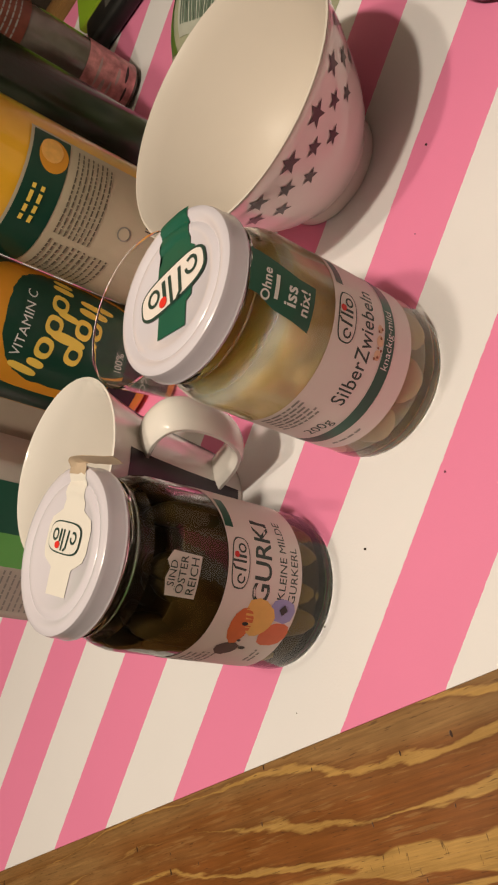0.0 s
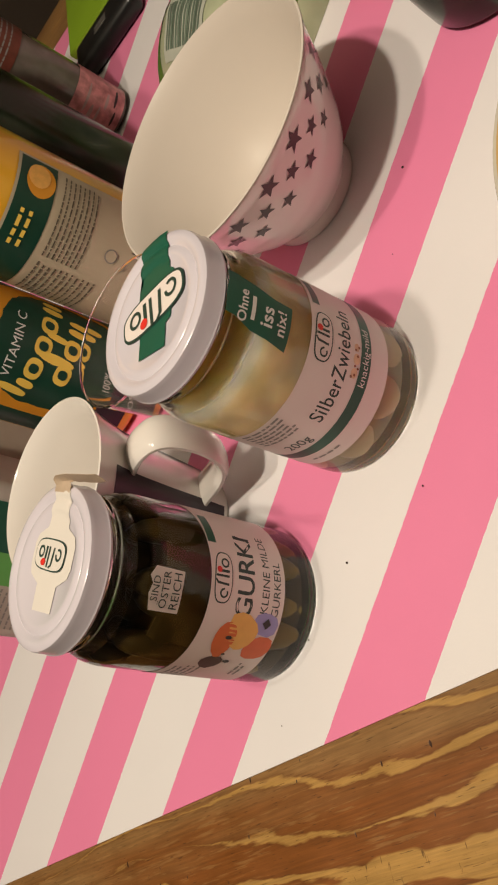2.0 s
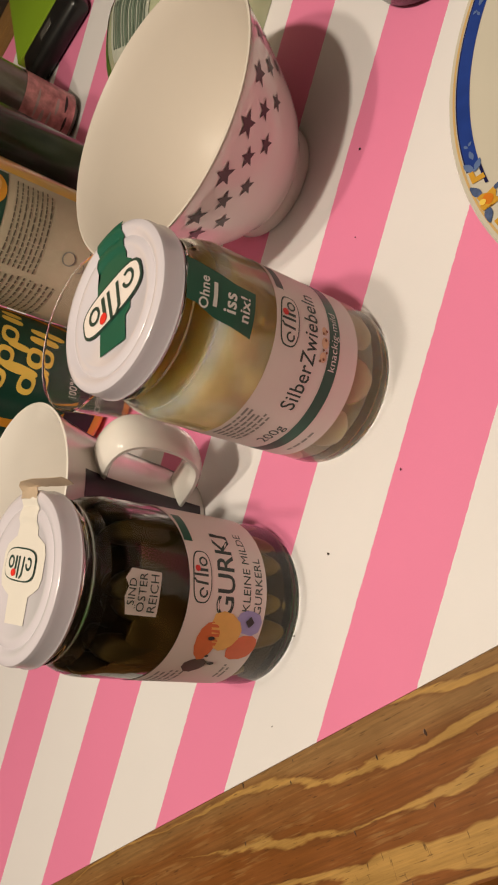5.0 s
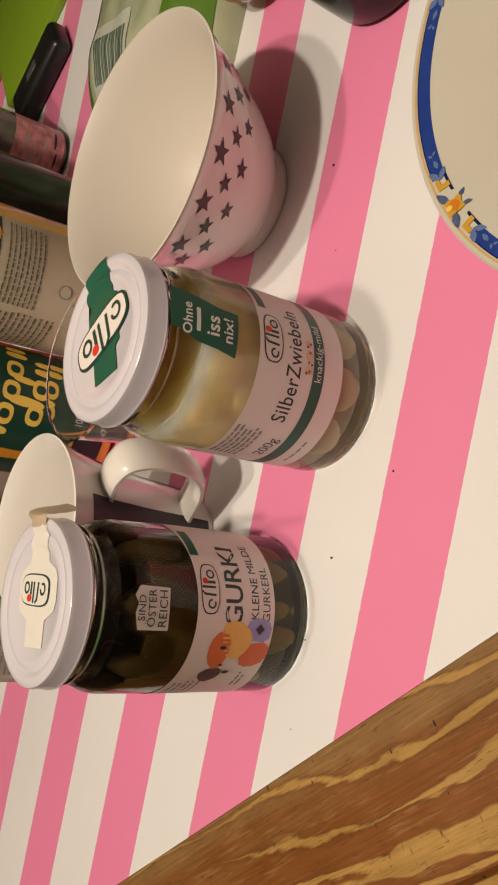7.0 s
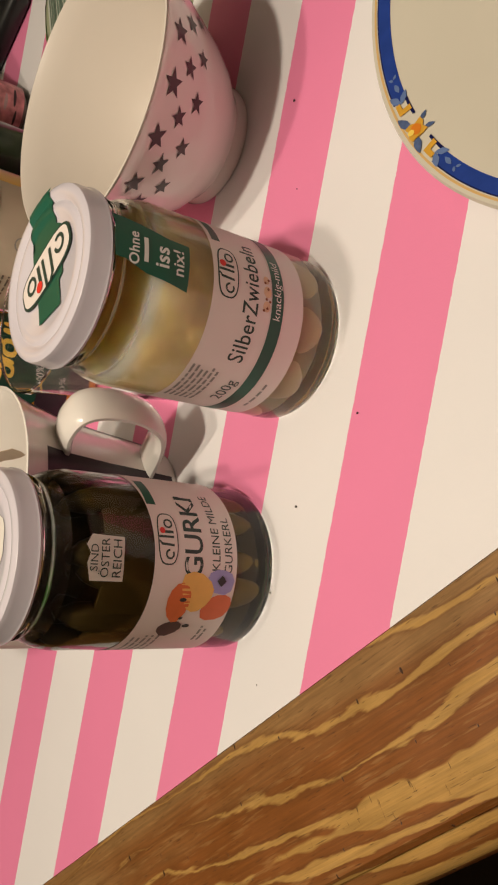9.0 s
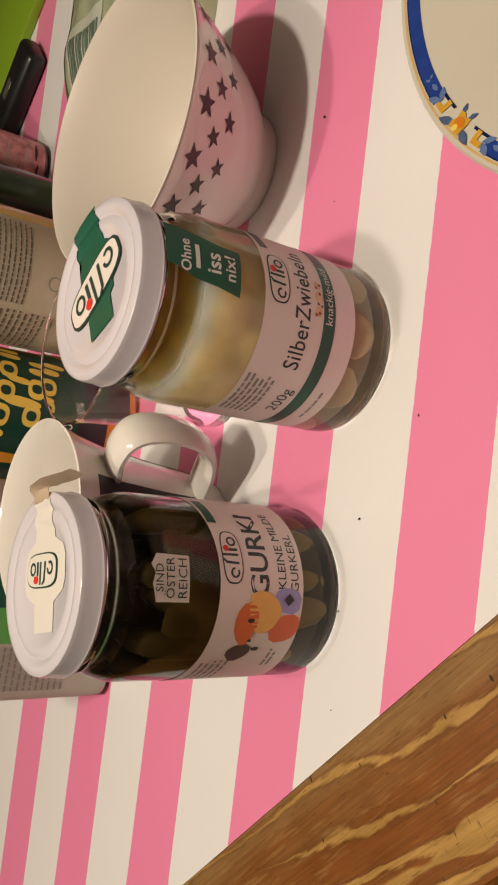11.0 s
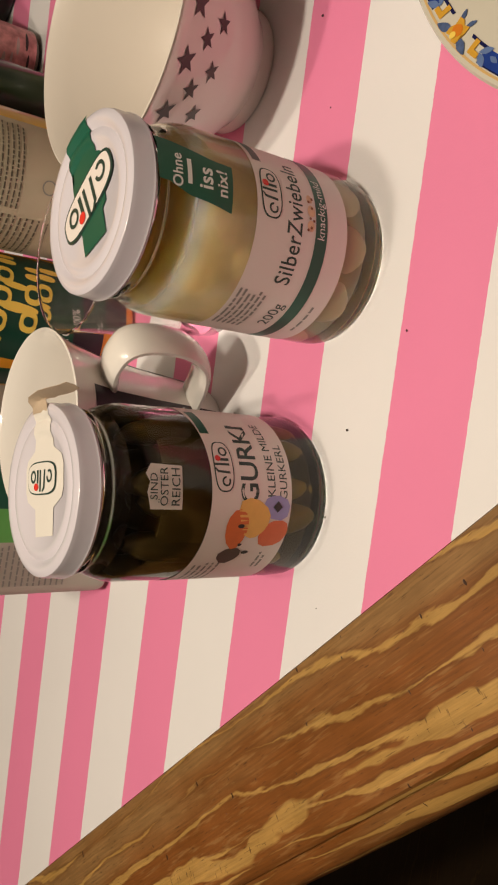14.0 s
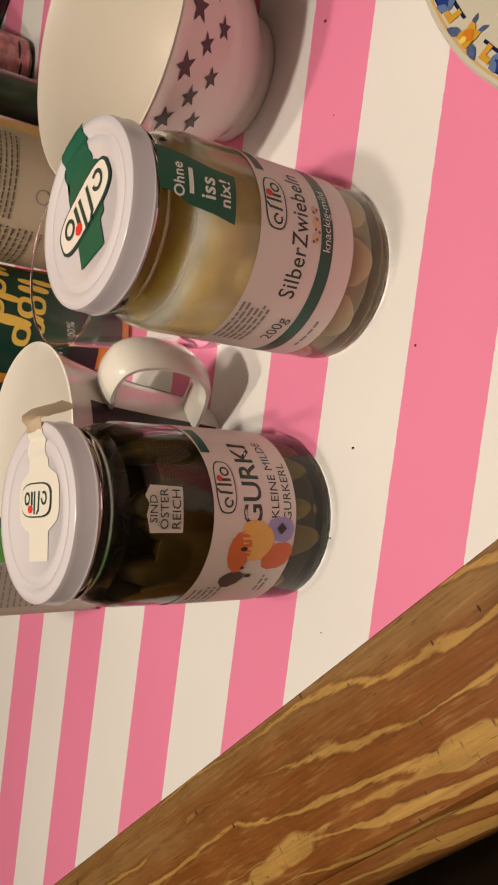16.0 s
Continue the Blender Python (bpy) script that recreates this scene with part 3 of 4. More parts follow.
def gherkin_jar(x, y):
    t = jar("gherkin_jar", x, y, 7, 0.0915, "glass jar of small gherkins with white lid", GHERKIN_GLASS)
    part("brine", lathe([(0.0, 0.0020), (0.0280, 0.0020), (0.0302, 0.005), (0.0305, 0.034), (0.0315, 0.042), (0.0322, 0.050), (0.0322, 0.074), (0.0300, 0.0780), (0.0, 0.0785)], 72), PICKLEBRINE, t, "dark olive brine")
    rnd = random.Random(8)
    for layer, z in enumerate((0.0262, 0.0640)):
        for ring, n in ((0.0278, 13), (0.0130, 5), (0.0, 1)):
            for k in range(n):
                a = 360 * (k + 0.5 * layer) / n
                bm = gherkin(0.049 + rnd.uniform(-0.003, 0.002), 0.0070 + rnd.uniform(-0.0006, 0.0006), rnd.uniform(-0.002, 0.002), rnd)
                sway = pose(ring + rnd.uniform(-0.0022, 0.0004) * (n > 1), 0, z + rnd.uniform(-0.001, 0.002), rnd.uniform(-11, 11), rnd.uniform(-3, 3), 0)
                bmesh.ops.transform(bm, matrix=pose(0, 0, 0, 0, 0, a + rnd.uniform(-7, 7)) @ sway, verts=bm.verts[:])
                # upper layer takes the darkened copy, lower layer the lit one
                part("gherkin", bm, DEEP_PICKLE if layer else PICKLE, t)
    R = 0.0369
    top = [(-1.75 * R + 3.5 * R * k / 30, 0.0585 - 0.004 * math.cos(3.5 * (k / 30 - 0.5)) + 0.004) for k in range(30, -1, -1)]
    lab = part("label", wrap(sheet([(-1.75 * R, 0.0175), (1.75 * R, 0.0175)] + top), R, 0, 0.0001), LABEL, t, "white paper label with bright children's print")
    part("word", wrap(moved(letters("GURKI", 0.0128, 0.98, 0.013), 0.0165, 0.0392), R, 0, 0.0002), GREENTEXT, lab)
    part("word", wrap(moved(letters("!", 0.0128, 1.0, 0.013), 0.0335, 0.0392, -8), R, 0, 0.0002), GREENTEXT, lab)
    part("word", wrap(moved(letters("KLEINE MILDE", 0.0058), 0.0190, 0.0282), R, 0, 0.0002), GREENTEXT, lab)
    part("word", wrap(moved(letters("GURKERL", 0.0058), 0.0125, 0.0218), R, 0, 0.0002), GREENTEXT, lab)
    part("mark_ring", wrap(sheet(oval(0.0135, 0.0522, 0.0108, 0.0048, power=3)), R, 0, 0.0002), GREENTEXT, lab)
    part("mark_field", wrap(sheet(oval(0.0135, 0.0522, 0.0102, 0.0043, power=3)), R, 0, 0.0003), LABEL, lab)
    part("mark_sign", wrap(sign(0.0135, 0.0518, 0.0098), R, 0, 0.0004), GREENTEXT, lab)
    part("mark_drop", wrap(sheet(oval(0.0165, 0.0547, 0.0013, 0.0013)), R, 0, 0.0005), RED, lab)
    part("tag", wrap(sheet(rect(0.0285, 0.0450, 0.0548, 0.0592)), R, 0, 0.0002), GREEN, lab)
    # bright patches of the printed picture
    for nm, shape, col in (
        ("orange_patch", [(-0.0215, 0.0475), (-0.016, 0.0535), (-0.008, 0.0545), (-0.003, 0.0500), (-0.006, 0.0445), (-0.014, 0.0440)], (0.72, 0.17, 0.05)),
        ("yellow_patch", [(-0.0130, 0.0455), (-0.001, 0.0500), (0.0015, 0.0420), (-0.004, 0.0335), (-0.011, 0.0345), (-0.0155, 0.0400)], (0.85, 0.50, 0.13)),
        ("blue_patch", [(-0.0060, 0.0350), (0.0005, 0.0370), (0.0030, 0.0310), (0.0005, 0.0235), (-0.0075, 0.0250)], (0.34, 0.33, 0.62)),
        ("red_patch", [(-0.0195, 0.0345), (-0.0135, 0.0370), (-0.0085, 0.0330), (-0.0080, 0.0245), (-0.0130, 0.0225), (-0.0185, 0.0255)], (0.72, 0.16, 0.06)),
        ("brown_patch", [(-0.0300, 0.0490), (-0.0245, 0.0545), (-0.0205, 0.0500), (-0.0210, 0.0440), (-0.0255, 0.0430)], (0.08, 0.05, 0.045)),
    ):
        part(nm, wrap(moved(sheet(rounded(shape), 0.002), -0.0010, -0.0050), R, 0, 0.0002 + 0.00008 * len(nm) / 10), mat(nm + "_print", col, 0.45, var=0.12, scale=200), lab)
    part("dark_dots", wrap(moved(joined(*[sheet(oval(u, v, a, b, 12)) for u, v, a, b in ((-0.010, 0.0475, 0.0009, 0.0017), (-0.0225, 0.0410, 0.0010, 0.0018), (-0.0185, 0.0455, 0.0007, 0.0010))] + [moved(sheet(rect(-0.0017, 0.0017, -0.0017, 0.0017)), -0.0018, 0.0300, 45)]), -0.0010, -0.0050), R, 0, 0.0006), BLACKTEXT, lab)
    part("small_print", wrap(bars(-0.046, -0.030, 0.0560, 0.0028, 5, 0.0011, 6), R, 0, 0.0002), GREYTEXT, lab)
    part("weight_bar", wrap(bars(-0.034, -0.024, 0.0262, 0.0026, 2, 0.0012, 9), R, 0, 0.0002), GREYTEXT, lab)
    st = part("sticker", wrap(sheet([(-0.0045, 0.0722), (0.0050, 0.0725), (0.0125, 0.0722), (0.0130, 0.0860), (0.0090, 0.0885), (0.0060, 0.0868), (0.0020, 0.0880), (-0.0045, 0.0862)]), R, 0, 0.0002), CREAM, t, "torn cream paper seal end")
    for body, v, s in (("SIND", 0.0850, 0.0046), ("ÖSTER", 0.0804, 0.0050), ("REICH", 0.0752, 0.0054)):
        part("word", wrap(moved(letters(body, s), 0.0042, v), R, 0, 0.0004), GREENTEXT, st)
    # peeled seal over the lid, its far end standing up in a curl
    half = [(-0.0225, 0.0080), (-0.0118, 0.0085), (-0.0100, 0.0125), (-0.0082, 0.0160), (-0.0045, 0.0176), (0.0045, 0.0176), (0.0082, 0.0158), (0.0100, 0.0120), (0.0116, 0.0088), (0.0190, 0.0078), (0.0265, 0.0066)]
    outline = [(u, -v) for u, v in half] + [(u, v) for u, v in reversed(half)]
    seal = part("seal", on_lid(sheet(outline, 0.0012), 0.0045, -0.0010, 0.0003, 8), CREAM, t, "peeled cream paper seal")
    part("mark_ring", on_lid(sheet(oval(0, 0, 0.0132, 0.0066, power=3.4)), 0.0045, 0.0005, 0.0007, -85), GREENTEXT, seal)
    part("mark_field", on_lid(sheet(oval(0, 0, 0.0126, 0.0060, power=3.4)), 0.0045, 0.0005, 0.0009, -85), CREAM, seal)
    part("mark_sign", on_lid(sign(0, -0.0004, 0.0118), 0.0045, 0.0005, 0.0011, 95), GREENTEXT, seal)
    part("mark_drop", on_lid(sheet(oval(-0.0042, -0.0034, 0.0020, 0.0015)), 0.0045, 0.0005, 0.0012, -85), RED, seal)
    bm = bmesh.new()
    rows = []
    for r, (px, py, pz, wx, wy, wz) in enumerate(((0.0300, 0.0032, 0.1150, -0.0008, 0.0064, 0.0), (0.0326, 0.0032, 0.1156, -0.0006, 0.0062, 0.0003), (0.0346, 0.0024, 0.1163, -0.0004, 0.0054, 0.0014), (0.0358, 0.0002, 0.1169, 0.0, 0.0038, 0.0028), (0.0365, -0.0035, 0.1171, 0.0004, 0.0022, 0.0036), (0.0372, -0.0085, 0.1168, 0.0006, 0.0008, 0.0039), (0.0380, -0.0135, 0.1160, 0.0008, 0.0, 0.0038), (0.0390, -0.0185, 0.1149, 0.0008, 0.0, 0.0034), (0.0400, -0.0235, 0.1136, 0.0008, 0.0, 0.0028))):
        rows.append([bm.verts.new((px + wx * k, py + wy * k, pz + wz * k + 0.0006 * math.sin(r * 2.1 + 3 * k))) for k in (-1, -0.5, 0, 0.5, 1)])
    for a, b in zip(rows, rows[1:]):
        for k in range(4):
            bm.faces.new((a[k], a[k + 1], b[k + 1], b[k]))
    bm.normal_update()
    bmesh.ops.solidify(bm, geom=bm.faces[:], thickness=0.0002)
    part("curled_flap", bm, TAPEBACK, seal, "brownish underside of the curled seal")
    return t


onion_jar(0.0712, 0.0054)
gherkin_jar(-0.0361, 0.0187)


# ---- bowl ----
BOWL = [(0.0, 0.003), (0.0275, 0.003), (0.0287, 0.0002), (0.0308, 0.0002), (0.0316, 0.002), (0.0314, 0.0075), (0.0345, 0.0115), (0.0418, 0.0190), (0.0490, 0.0300), (0.0552, 0.0420), (0.0612, 0.0545), (0.0666, 0.0665), (0.0704, 0.0745)]
BOWL_IN = [(0.0717, 0.0755), (0.0719, 0.0764), (0.0709, 0.0766), (0.0684, 0.0740), (0.0644, 0.0660), (0.0588, 0.0540), (0.0527, 0.0420), (0.0462, 0.0310), (0.0385, 0.0210), (0.0270, 0.0130), (0.0120, 0.0100), (0.0, 0.0095)]


def bowl_radius(z):
    for (r0, z0), (r1, z1) in zip(BOWL[3:], BOWL[4:]):
        if z0 <= z <= z1:
            return r0 + (r1 - r0) * (z - z0) / (z1 - z0)
    return BOWL[-1][0]


def bowl(x, y):
    t = thing("star_bowl", x, y, 0, 0, "white porcelain bowl with dark printed stars outside", "bowl")
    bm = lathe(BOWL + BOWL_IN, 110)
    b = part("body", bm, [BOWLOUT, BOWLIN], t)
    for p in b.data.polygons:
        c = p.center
        # outer faces get the glaze coloured for light off the cloth
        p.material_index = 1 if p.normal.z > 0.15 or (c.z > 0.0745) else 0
    rnd = random.Random(2)
    for k in range(18):
        for da, z, r in ((0, 0.0651, 0.0066), (-10, 0.0562, 0.0056), (-1, 0.0474, 0.0052)):
            a = -6 - 20 * k + da
            s = sheet(star(0, 0, r * rnd.uniform(0.94, 1.05), rnd.uniform(-0.15, 0.15)), 0.002)
            for v in s.verts:
                zz = z + v.co.y * 0.85
                rr = bowl_radius(zz) + 0.0003
                ang = radians(a) + v.co.x / bowl_radius(z)
                v.co = Vector((rr * math.sin(ang), -rr * math.cos(ang), zz))
            part("star", s, STAR, t)


bowl(0.1748, 0.0968)


# ---- mug ----
def mug(x, y, handle_turn):
    t = thing("coffee_mug", x, y, 0, handle_turn, "white flared porcelain mug with dark printed sides", "mug")
    out = [(0.0, 0.003), (0.0235, 0.003), (0.0245, 0.0002), (0.0262, 0.0002), (0.0275, 0.003), (0.0300, 0.02), (0.0328, 0.042), (0.0370, 0.066), (0.0415, 0.081), (0.0455, 0.0895)]
    inn = [(0.0461, 0.0906), (0.0453, 0.0910), (0.0443, 0.0902), (0.0395, 0.081), (0.0348, 0.066), (0.0306, 0.042), (0.0278, 0.02), (0.0258, 0.010), (0.0, 0.008)]
    part("body", lathe(out + inn, 96), PORCELAIN, t)

    def rad(z):
        for (r0, z0), (r1, z1) in zip(out[3:], out[4:]):
            if z0 <= z <= z1:
                return r0 + (r1 - r0) * (z - z0) / (z1 - z0)
        return out[-1][0]

    # wrapped print that leaves a white strip beside the handle (handle at +x)
    bm = bmesh.new()
    rows = []
    for i in range(61):
        a = radians(32 + 316 * i / 60)
        rows.append([bm.verts.new(((rad(z) + 0.0002) * math.cos(a), (rad(z) + 0.0002) * math.sin(a), z)) for z in [0.004 + 0.0075 * j for j in range(11)]])
    for a, b in zip(rows, rows[1:]):
        for k in range(10):
            bm.faces.new((a[k], a[k + 1], b[k + 1], b[k]))
    part("printed_band", bm, MUGPRINT, t, "dark plum printed band")
    # handle swept along a C
    bm = bmesh.new()
    path = soft([(0.0355, 0.0675), (0.047, 0.0715), (0.0605, 0.0695), (0.0650, 0.055), (0.0625, 0.036), (0.0520, 0.0225), (0.0220, 0.0170)], 3)
    rows = []
    for i, (r, z) in enumerate(path):
        a, b = path[max(0, i - 1)], path[min(len(path) - 1, i + 1)]
        tx, tz = b[0] - a[0], b[1] - a[1]
        d = math.hypot(tx, tz)
        nx, nz = -tz / d, tx / d
        rows.append([bm.verts.new((r + nx * 0.0036 * math.cos(q), 0.0098 * math.sin(q), z + nz * 0.0036 * math.cos(q))) for q in [2 * math.pi * k / 14 for k in range(14)]])
    for a, b in zip(rows, rows[1:]):
        for k in range(14):
            bm.faces.new((a[k], a[(k + 1) % 14], b[(k + 1) % 14], b[k]))
    bm.faces.new(rows[0])
    bm.faces.new(rows[-1])
    part("handle", bm, PORCELAIN, t)


mug(-0.0180, 0.0940, -43)


# ---- tumbler ----
def tumbler(x, y):
    prof = [(0.0, 0.0), (0.028, 0.0), (0.0295, 0.0015), (0.0320, 0.020), (0.0395, 0.0815), (0.0400, 0.0825), (0.0394, 0.0832), (0.0386, 0.0825), (0.0308, 0.020), (0.0285, 0.009), (0.0, 0.007)]
    t = thing("drinking_glass", x, y, 0.0002, 0, "empty clear drinking glass standing behind the jar", "glass")
    g = part("wall", lathe(prof, 96), THIN_GLASS, t)
    g.visible_shadow = False


tumbler(0.066, 0.0925)


# ---- plate ----
def plate(x, y):
    t = thing("dinner_plate", x, y, 0, 0, "white plate with blue rim and yellow flowers", "plate")
    t.matrix_basis = t.matrix_basis @ Matrix.Scale(0.892, 4)  # a dessert plate, 24 cm across
    prof = [(0.0, 0.003), (0.080, 0.003), (0.082, 0.0002), (0.086, 0.0002), (0.089, 0.003), (0.112, 0.0095), (0.1335, 0.0135), (0.1345, 0.0148), (0.1335, 0.0160), (0.112, 0.0125), (0.092, 0.0072), (0.086, 0.0060), (0.0, 0.0058)]
    part("body", lathe(prof, 128), mat("cream_plate_glaze", (0.60, 0.555, 0.465), 0.14, var=0.03, scale=25, coat=0.2), t)
    blue = mat("cobalt_rim_glaze", (0.02, 0.05, 0.26), 0.18, var=0.25, scale=120, coat=0.3)
    pale = mat("pale_blue_glaze", (0.12, 0.18, 0.36), 0.2, var=0.2, scale=150)
    gold = mat("ochre_glaze", (0.62, 0.33, 0.04), 0.2, var=0.15, scale=150)
    amber = mat("amber_glaze", (0.66, 0.20, 0.02), 0.2, var=0.2, scale=150)
    navy = mat("navy_line_glaze", (0.012, 0.014, 0.07), 0.2, var=0.2, scale=150)
    dusk = mat("grey_blue_glaze", (0.075, 0.11, 0.22), 0.2, var=0.6, scale=420)
    cream = mat("ochre_rim_line_glaze", (0.62, 0.40, 0.16), 0.2)

    def surf(r):
        for (r0, z0), (r1, z1) in zip(((0.092, 0.0072), (0.112, 0.0125)), ((0.112, 0.0125), (0.1335, 0.0160))):
            if r0 <= r <= r1:
                return z0 + (z1 - z0) * (r - r0) / (r1 - r0)
        return 0.0160

    def on_rim(bm, angle, radius, lift):
        for v in bm.verts:
            r = radius + v.co.y
            a = radians(angle) + v.co.x / radius
            v.co = Vector((r * math.cos(a), r * math.sin(a), surf(r) + lift))
        return bm

    def band(a0, a1, r0, r1, material, name, lift):
        n = max(3, int((a1 - a0) / 2))
        bm = bmesh.new()
        rows = []
        for i in range(n + 1):
            a = radians(a0 + (a1 - a0) * i / n)
            rows.append([bm.verts.new((r * math.cos(a), r * math.sin(a), surf(r) + lift)) for r in (r0, (r0 + r1) / 2, r1)])
        for p, q in zip(rows, rows[1:]):
            for k in range(2):
                bm.faces.new((p[k], p[k + 1], q[k + 1], q[k]))
        part(name, bm, material, t)

    band(0, 360, 0.1309, 0.1319, cream, "rim_line", 0.0002)
    for k in range(6):
        c = 134.6 + 60 * k
        band(c + 8.6, c + 51.4, 0.1238, 0.1298, blue, "blue_band", 0.0002)
        band(c + 8.6, c + 51.4, 0.1298, 0.1304, navy, "dark_line", 0.0002)
        for side in (-1, 1):
            # chevron at the band's end, with a dark bar on its inner side
            chevron = [(0.0118, 0.0034), (0.0148, 0.0034), (0.0178, 0.0034), (0.0178, 0.0012), (0.0142, 0.0010), (0.0142, -0.0026), (0.0112, -0.0026)]
            part("zigzag", on_rim(sheet([(side * q, r) for q, r in chevron], 0.0015), c, 0.1262, 0.0006), gold, t)
            part("dark_bar", on_rim(sheet([(side * q, r) for q, r in ((0.0080, -0.0017), (0.0200, -0.0017), (0.0200, -0.0004), (0.0084, -0.0004))], 0.0015), c, 0.1250, 0.0004), navy, t)
            for u, v, w, h, turn in ((0.0200, -0.0018, 0.0034, 0.0015, -35), (0.0205, 0.0022, 0.0036, 0.0016, 30), (0.0262, -0.0004, 0.0026, 0.0011, 8), (0.0318, 0.0010, 0.0013, 0.0007, 40), (0.0326, -0.0010, 0.0013, 0.0007, -40)):
                part("leaf", on_rim(moved(sheet(oval(0, 0, w, h, 16, 1.35)), side * u, v, side * turn), c, 0.1266, 0.0005), pale, t)
            for u, v, w, h, turn in ((0.0068, 0.0018, 0.0048, 0.0019, 20), (0.0034, -0.0064, 0.0026, 0.0012, -58)):
                part("flower_leaf", on_rim(moved(sheet(oval(0, 0, w, h, 16, 1.3)), side * u, v, side * turn), c, 0.1278, 0.0005), dusk, t)
        petals = [(0.0066 * (1 if q % 3 == 0 else 0.80) * math.cos(math.pi / 4 + q * math.pi / 6), 0.0066 * (1 if q % 3 == 0 else 0.80) * math.sin(math.pi / 4 + q * math.pi / 6)) for q in range(12)]
        notched = [(u * 0.72, v * 0.72) if q % 3 == 2 else (u, v) for q, (u, v) in enumerate(petals)]
        part("flower", on_rim(sheet([(u * 0.86, v * 0.86) for u, v in notched]), c, 0.1266, 0.0006), gold, t)
        part("flower_shade", on_rim(sheet(oval(0, -0.0002, 0.0030, 0.0026, 16, 1.6)), c, 0.1268, 0.0008), amber, t)
        part("flower_eye", on_rim(sheet(oval(0, 0, 0.0015, 0.0015, 14)), c, 0.1290, 0.0010), YELLOW, t)


plate(0.2292, -0.1450)


# ---- bottles and packs at the back ----
def juice_bottle(x, y, turn, front):
    t = thing("juice_bottle", x, y, 0, turn, "plastic orange juice bottle with green front label" if front else "plastic orange juice bottle with beige back label", "bottle", "juice bottles")
    prof = soft([(0.0, 0.004), (0.030, 0.0005), (0.040, 0.003), (0.0415, 0.012), (0.0405, 0.03), (0.0405, 0.150), (0.0415, 0.165), (0.036, 0.190), (0.022, 0.215), (0.016, 0.225), (0.016, 0.240), (0.0, 0.240)], 2)
    part("body", lathe(prof, 64), JUICE, t, "clear plastic full of orange juice")
    part("cap", lathe([(0.0, 0.241), (0.0175, 0.241), (0.0175, 0.255), (0.0165, 0.257), (0.0, 0.257)], 48), GREEN, t)
    R = 0.0410
    if front:
        lab = part("label", wrap(sheet(rect(-1.5 * R, 1.5 * R, 0.011, 0.152), 0.004), R, 0, 0.0004), LABELGREEN, t, "dark green label with orange brushed panel")
        part("panel", wrap(sheet(oval(0, 0.0725, 0.0430, 0.047, 48, 3.0), 0.003), R, 0, 0.0006), ORANGE, lab)
        rnd = random.Random(5)
        part("panel_field", wrap(sheet([(u * (1 + rnd.uniform(-0.02, 0.02)), v + rnd.uniform(-0.0006, 0.0006)) for u, v in oval(0.001, 0.0655, 0.0370, 0.0400, 64, 2.6)], 0.003), R, 0, 0.0008), LABELGREEN, lab)
        part("word", wrap(moved(letters("VITAMIN C", 0.0084), -0.002, 0.0930, -3), R, 0, 0.0011), WHITETEXT, lab)
        part("word", wrap(moved(letters("100%", 0.0080), -0.012, 0.0365), R, 0, 0.0011), WHITETEXT, lab)
        # the yellow wordmark as plain rounded strokes in two rows
        for u, v, ru, rv in ((-0.0255, 0.0960, 0.0021, 0.0105), (-0.0205, 0.0905, 0.0021, 0.0062), (-0.0125, 0.0905, 0.0050, 0.0060), (-0.0010, 0.0905, 0.0048, 0.0060), (0.0105, 0.0905, 0.0048, 0.0060), (0.0200, 0.0900, 0.0022, 0.0075), (0.0245, 0.0905, 0.0020, 0.0070), (-0.0050, 0.0830, 0.0019, 0.0080), (0.0060, 0.0830, 0.0019, 0.0080), (-0.0090, 0.0705, 0.0050, 0.0060), (-0.0035, 0.0760, 0.0020, 0.0105), (0.0040, 0.0705, 0.0050, 0.0060), (0.0135, 0.0700, 0.0022, 0.0070), (0.0185, 0.0680, 0.0020, 0.0090)):
            part("wordmark_stroke", wrap(moved(sheet(oval(u, v, ru * (0.90 if ru < 0.003 else 1.02), rv, 24, 2.6), 0.003), -0.0105, -0.0040, -9, 1.26, 0.90), R, 0, 0.0011), YELLOW, lab)
        for u, v in ((-0.0125, 0.0905), (-0.0010, 0.0905), (0.0105, 0.0905), (-0.0090, 0.0705), (0.0040, 0.0705)):
            part("wordmark_counter", wrap(moved(sheet(oval(u, v, 0.0023, 0.0034, 18, 2.4), 0.003), -0.0105, -0.0040, -9, 1.26, 0.90), R, 0, 0.0013), LABELGREEN, lab)
        part("base_band", wrap(sheet(rect(-1.45 * R, 1.45 * R, 0.0112, 0.031), 0.004), R, 0, 0.0009), MUGPRINT, lab, "dark plum band at the label's foot")
    else:
        lab = part("label", wrap(sheet(rect(-1.25 * R, 0.98 * R, 0.028, 0.128), 0.004), R, 0, 0.0004), INFO, t, "beige printed back label")
        part("corner_panel", wrap(sheet(rect(-1.22 * R, 0.94 * R, 0.1045, 0.1262), 0.004), R, 0, 0.0006), LABELGREEN, lab)
        part("orange_picture", wrap(sheet(oval(0.0262, 0.1135, 0.0100, 0.0086), 0.003), R, 0, 0.0008), ORANGE, lab)
        part("orange_slice", wrap(sheet(oval(0.0285, 0.1150, 0.0070, 0.0066), 0.003), R, 0, 0.0010), mat("pale_orange_slice_print", (0.78, 0.42, 0.10), 0.45, var=0.25, scale=260), lab)
        part("wordmark", wrap(bars(-0.013, 0.008, 0.1185, 0.0052, 2, 0.0022, 31), R, 0, 0.0010), YELLOW, lab)
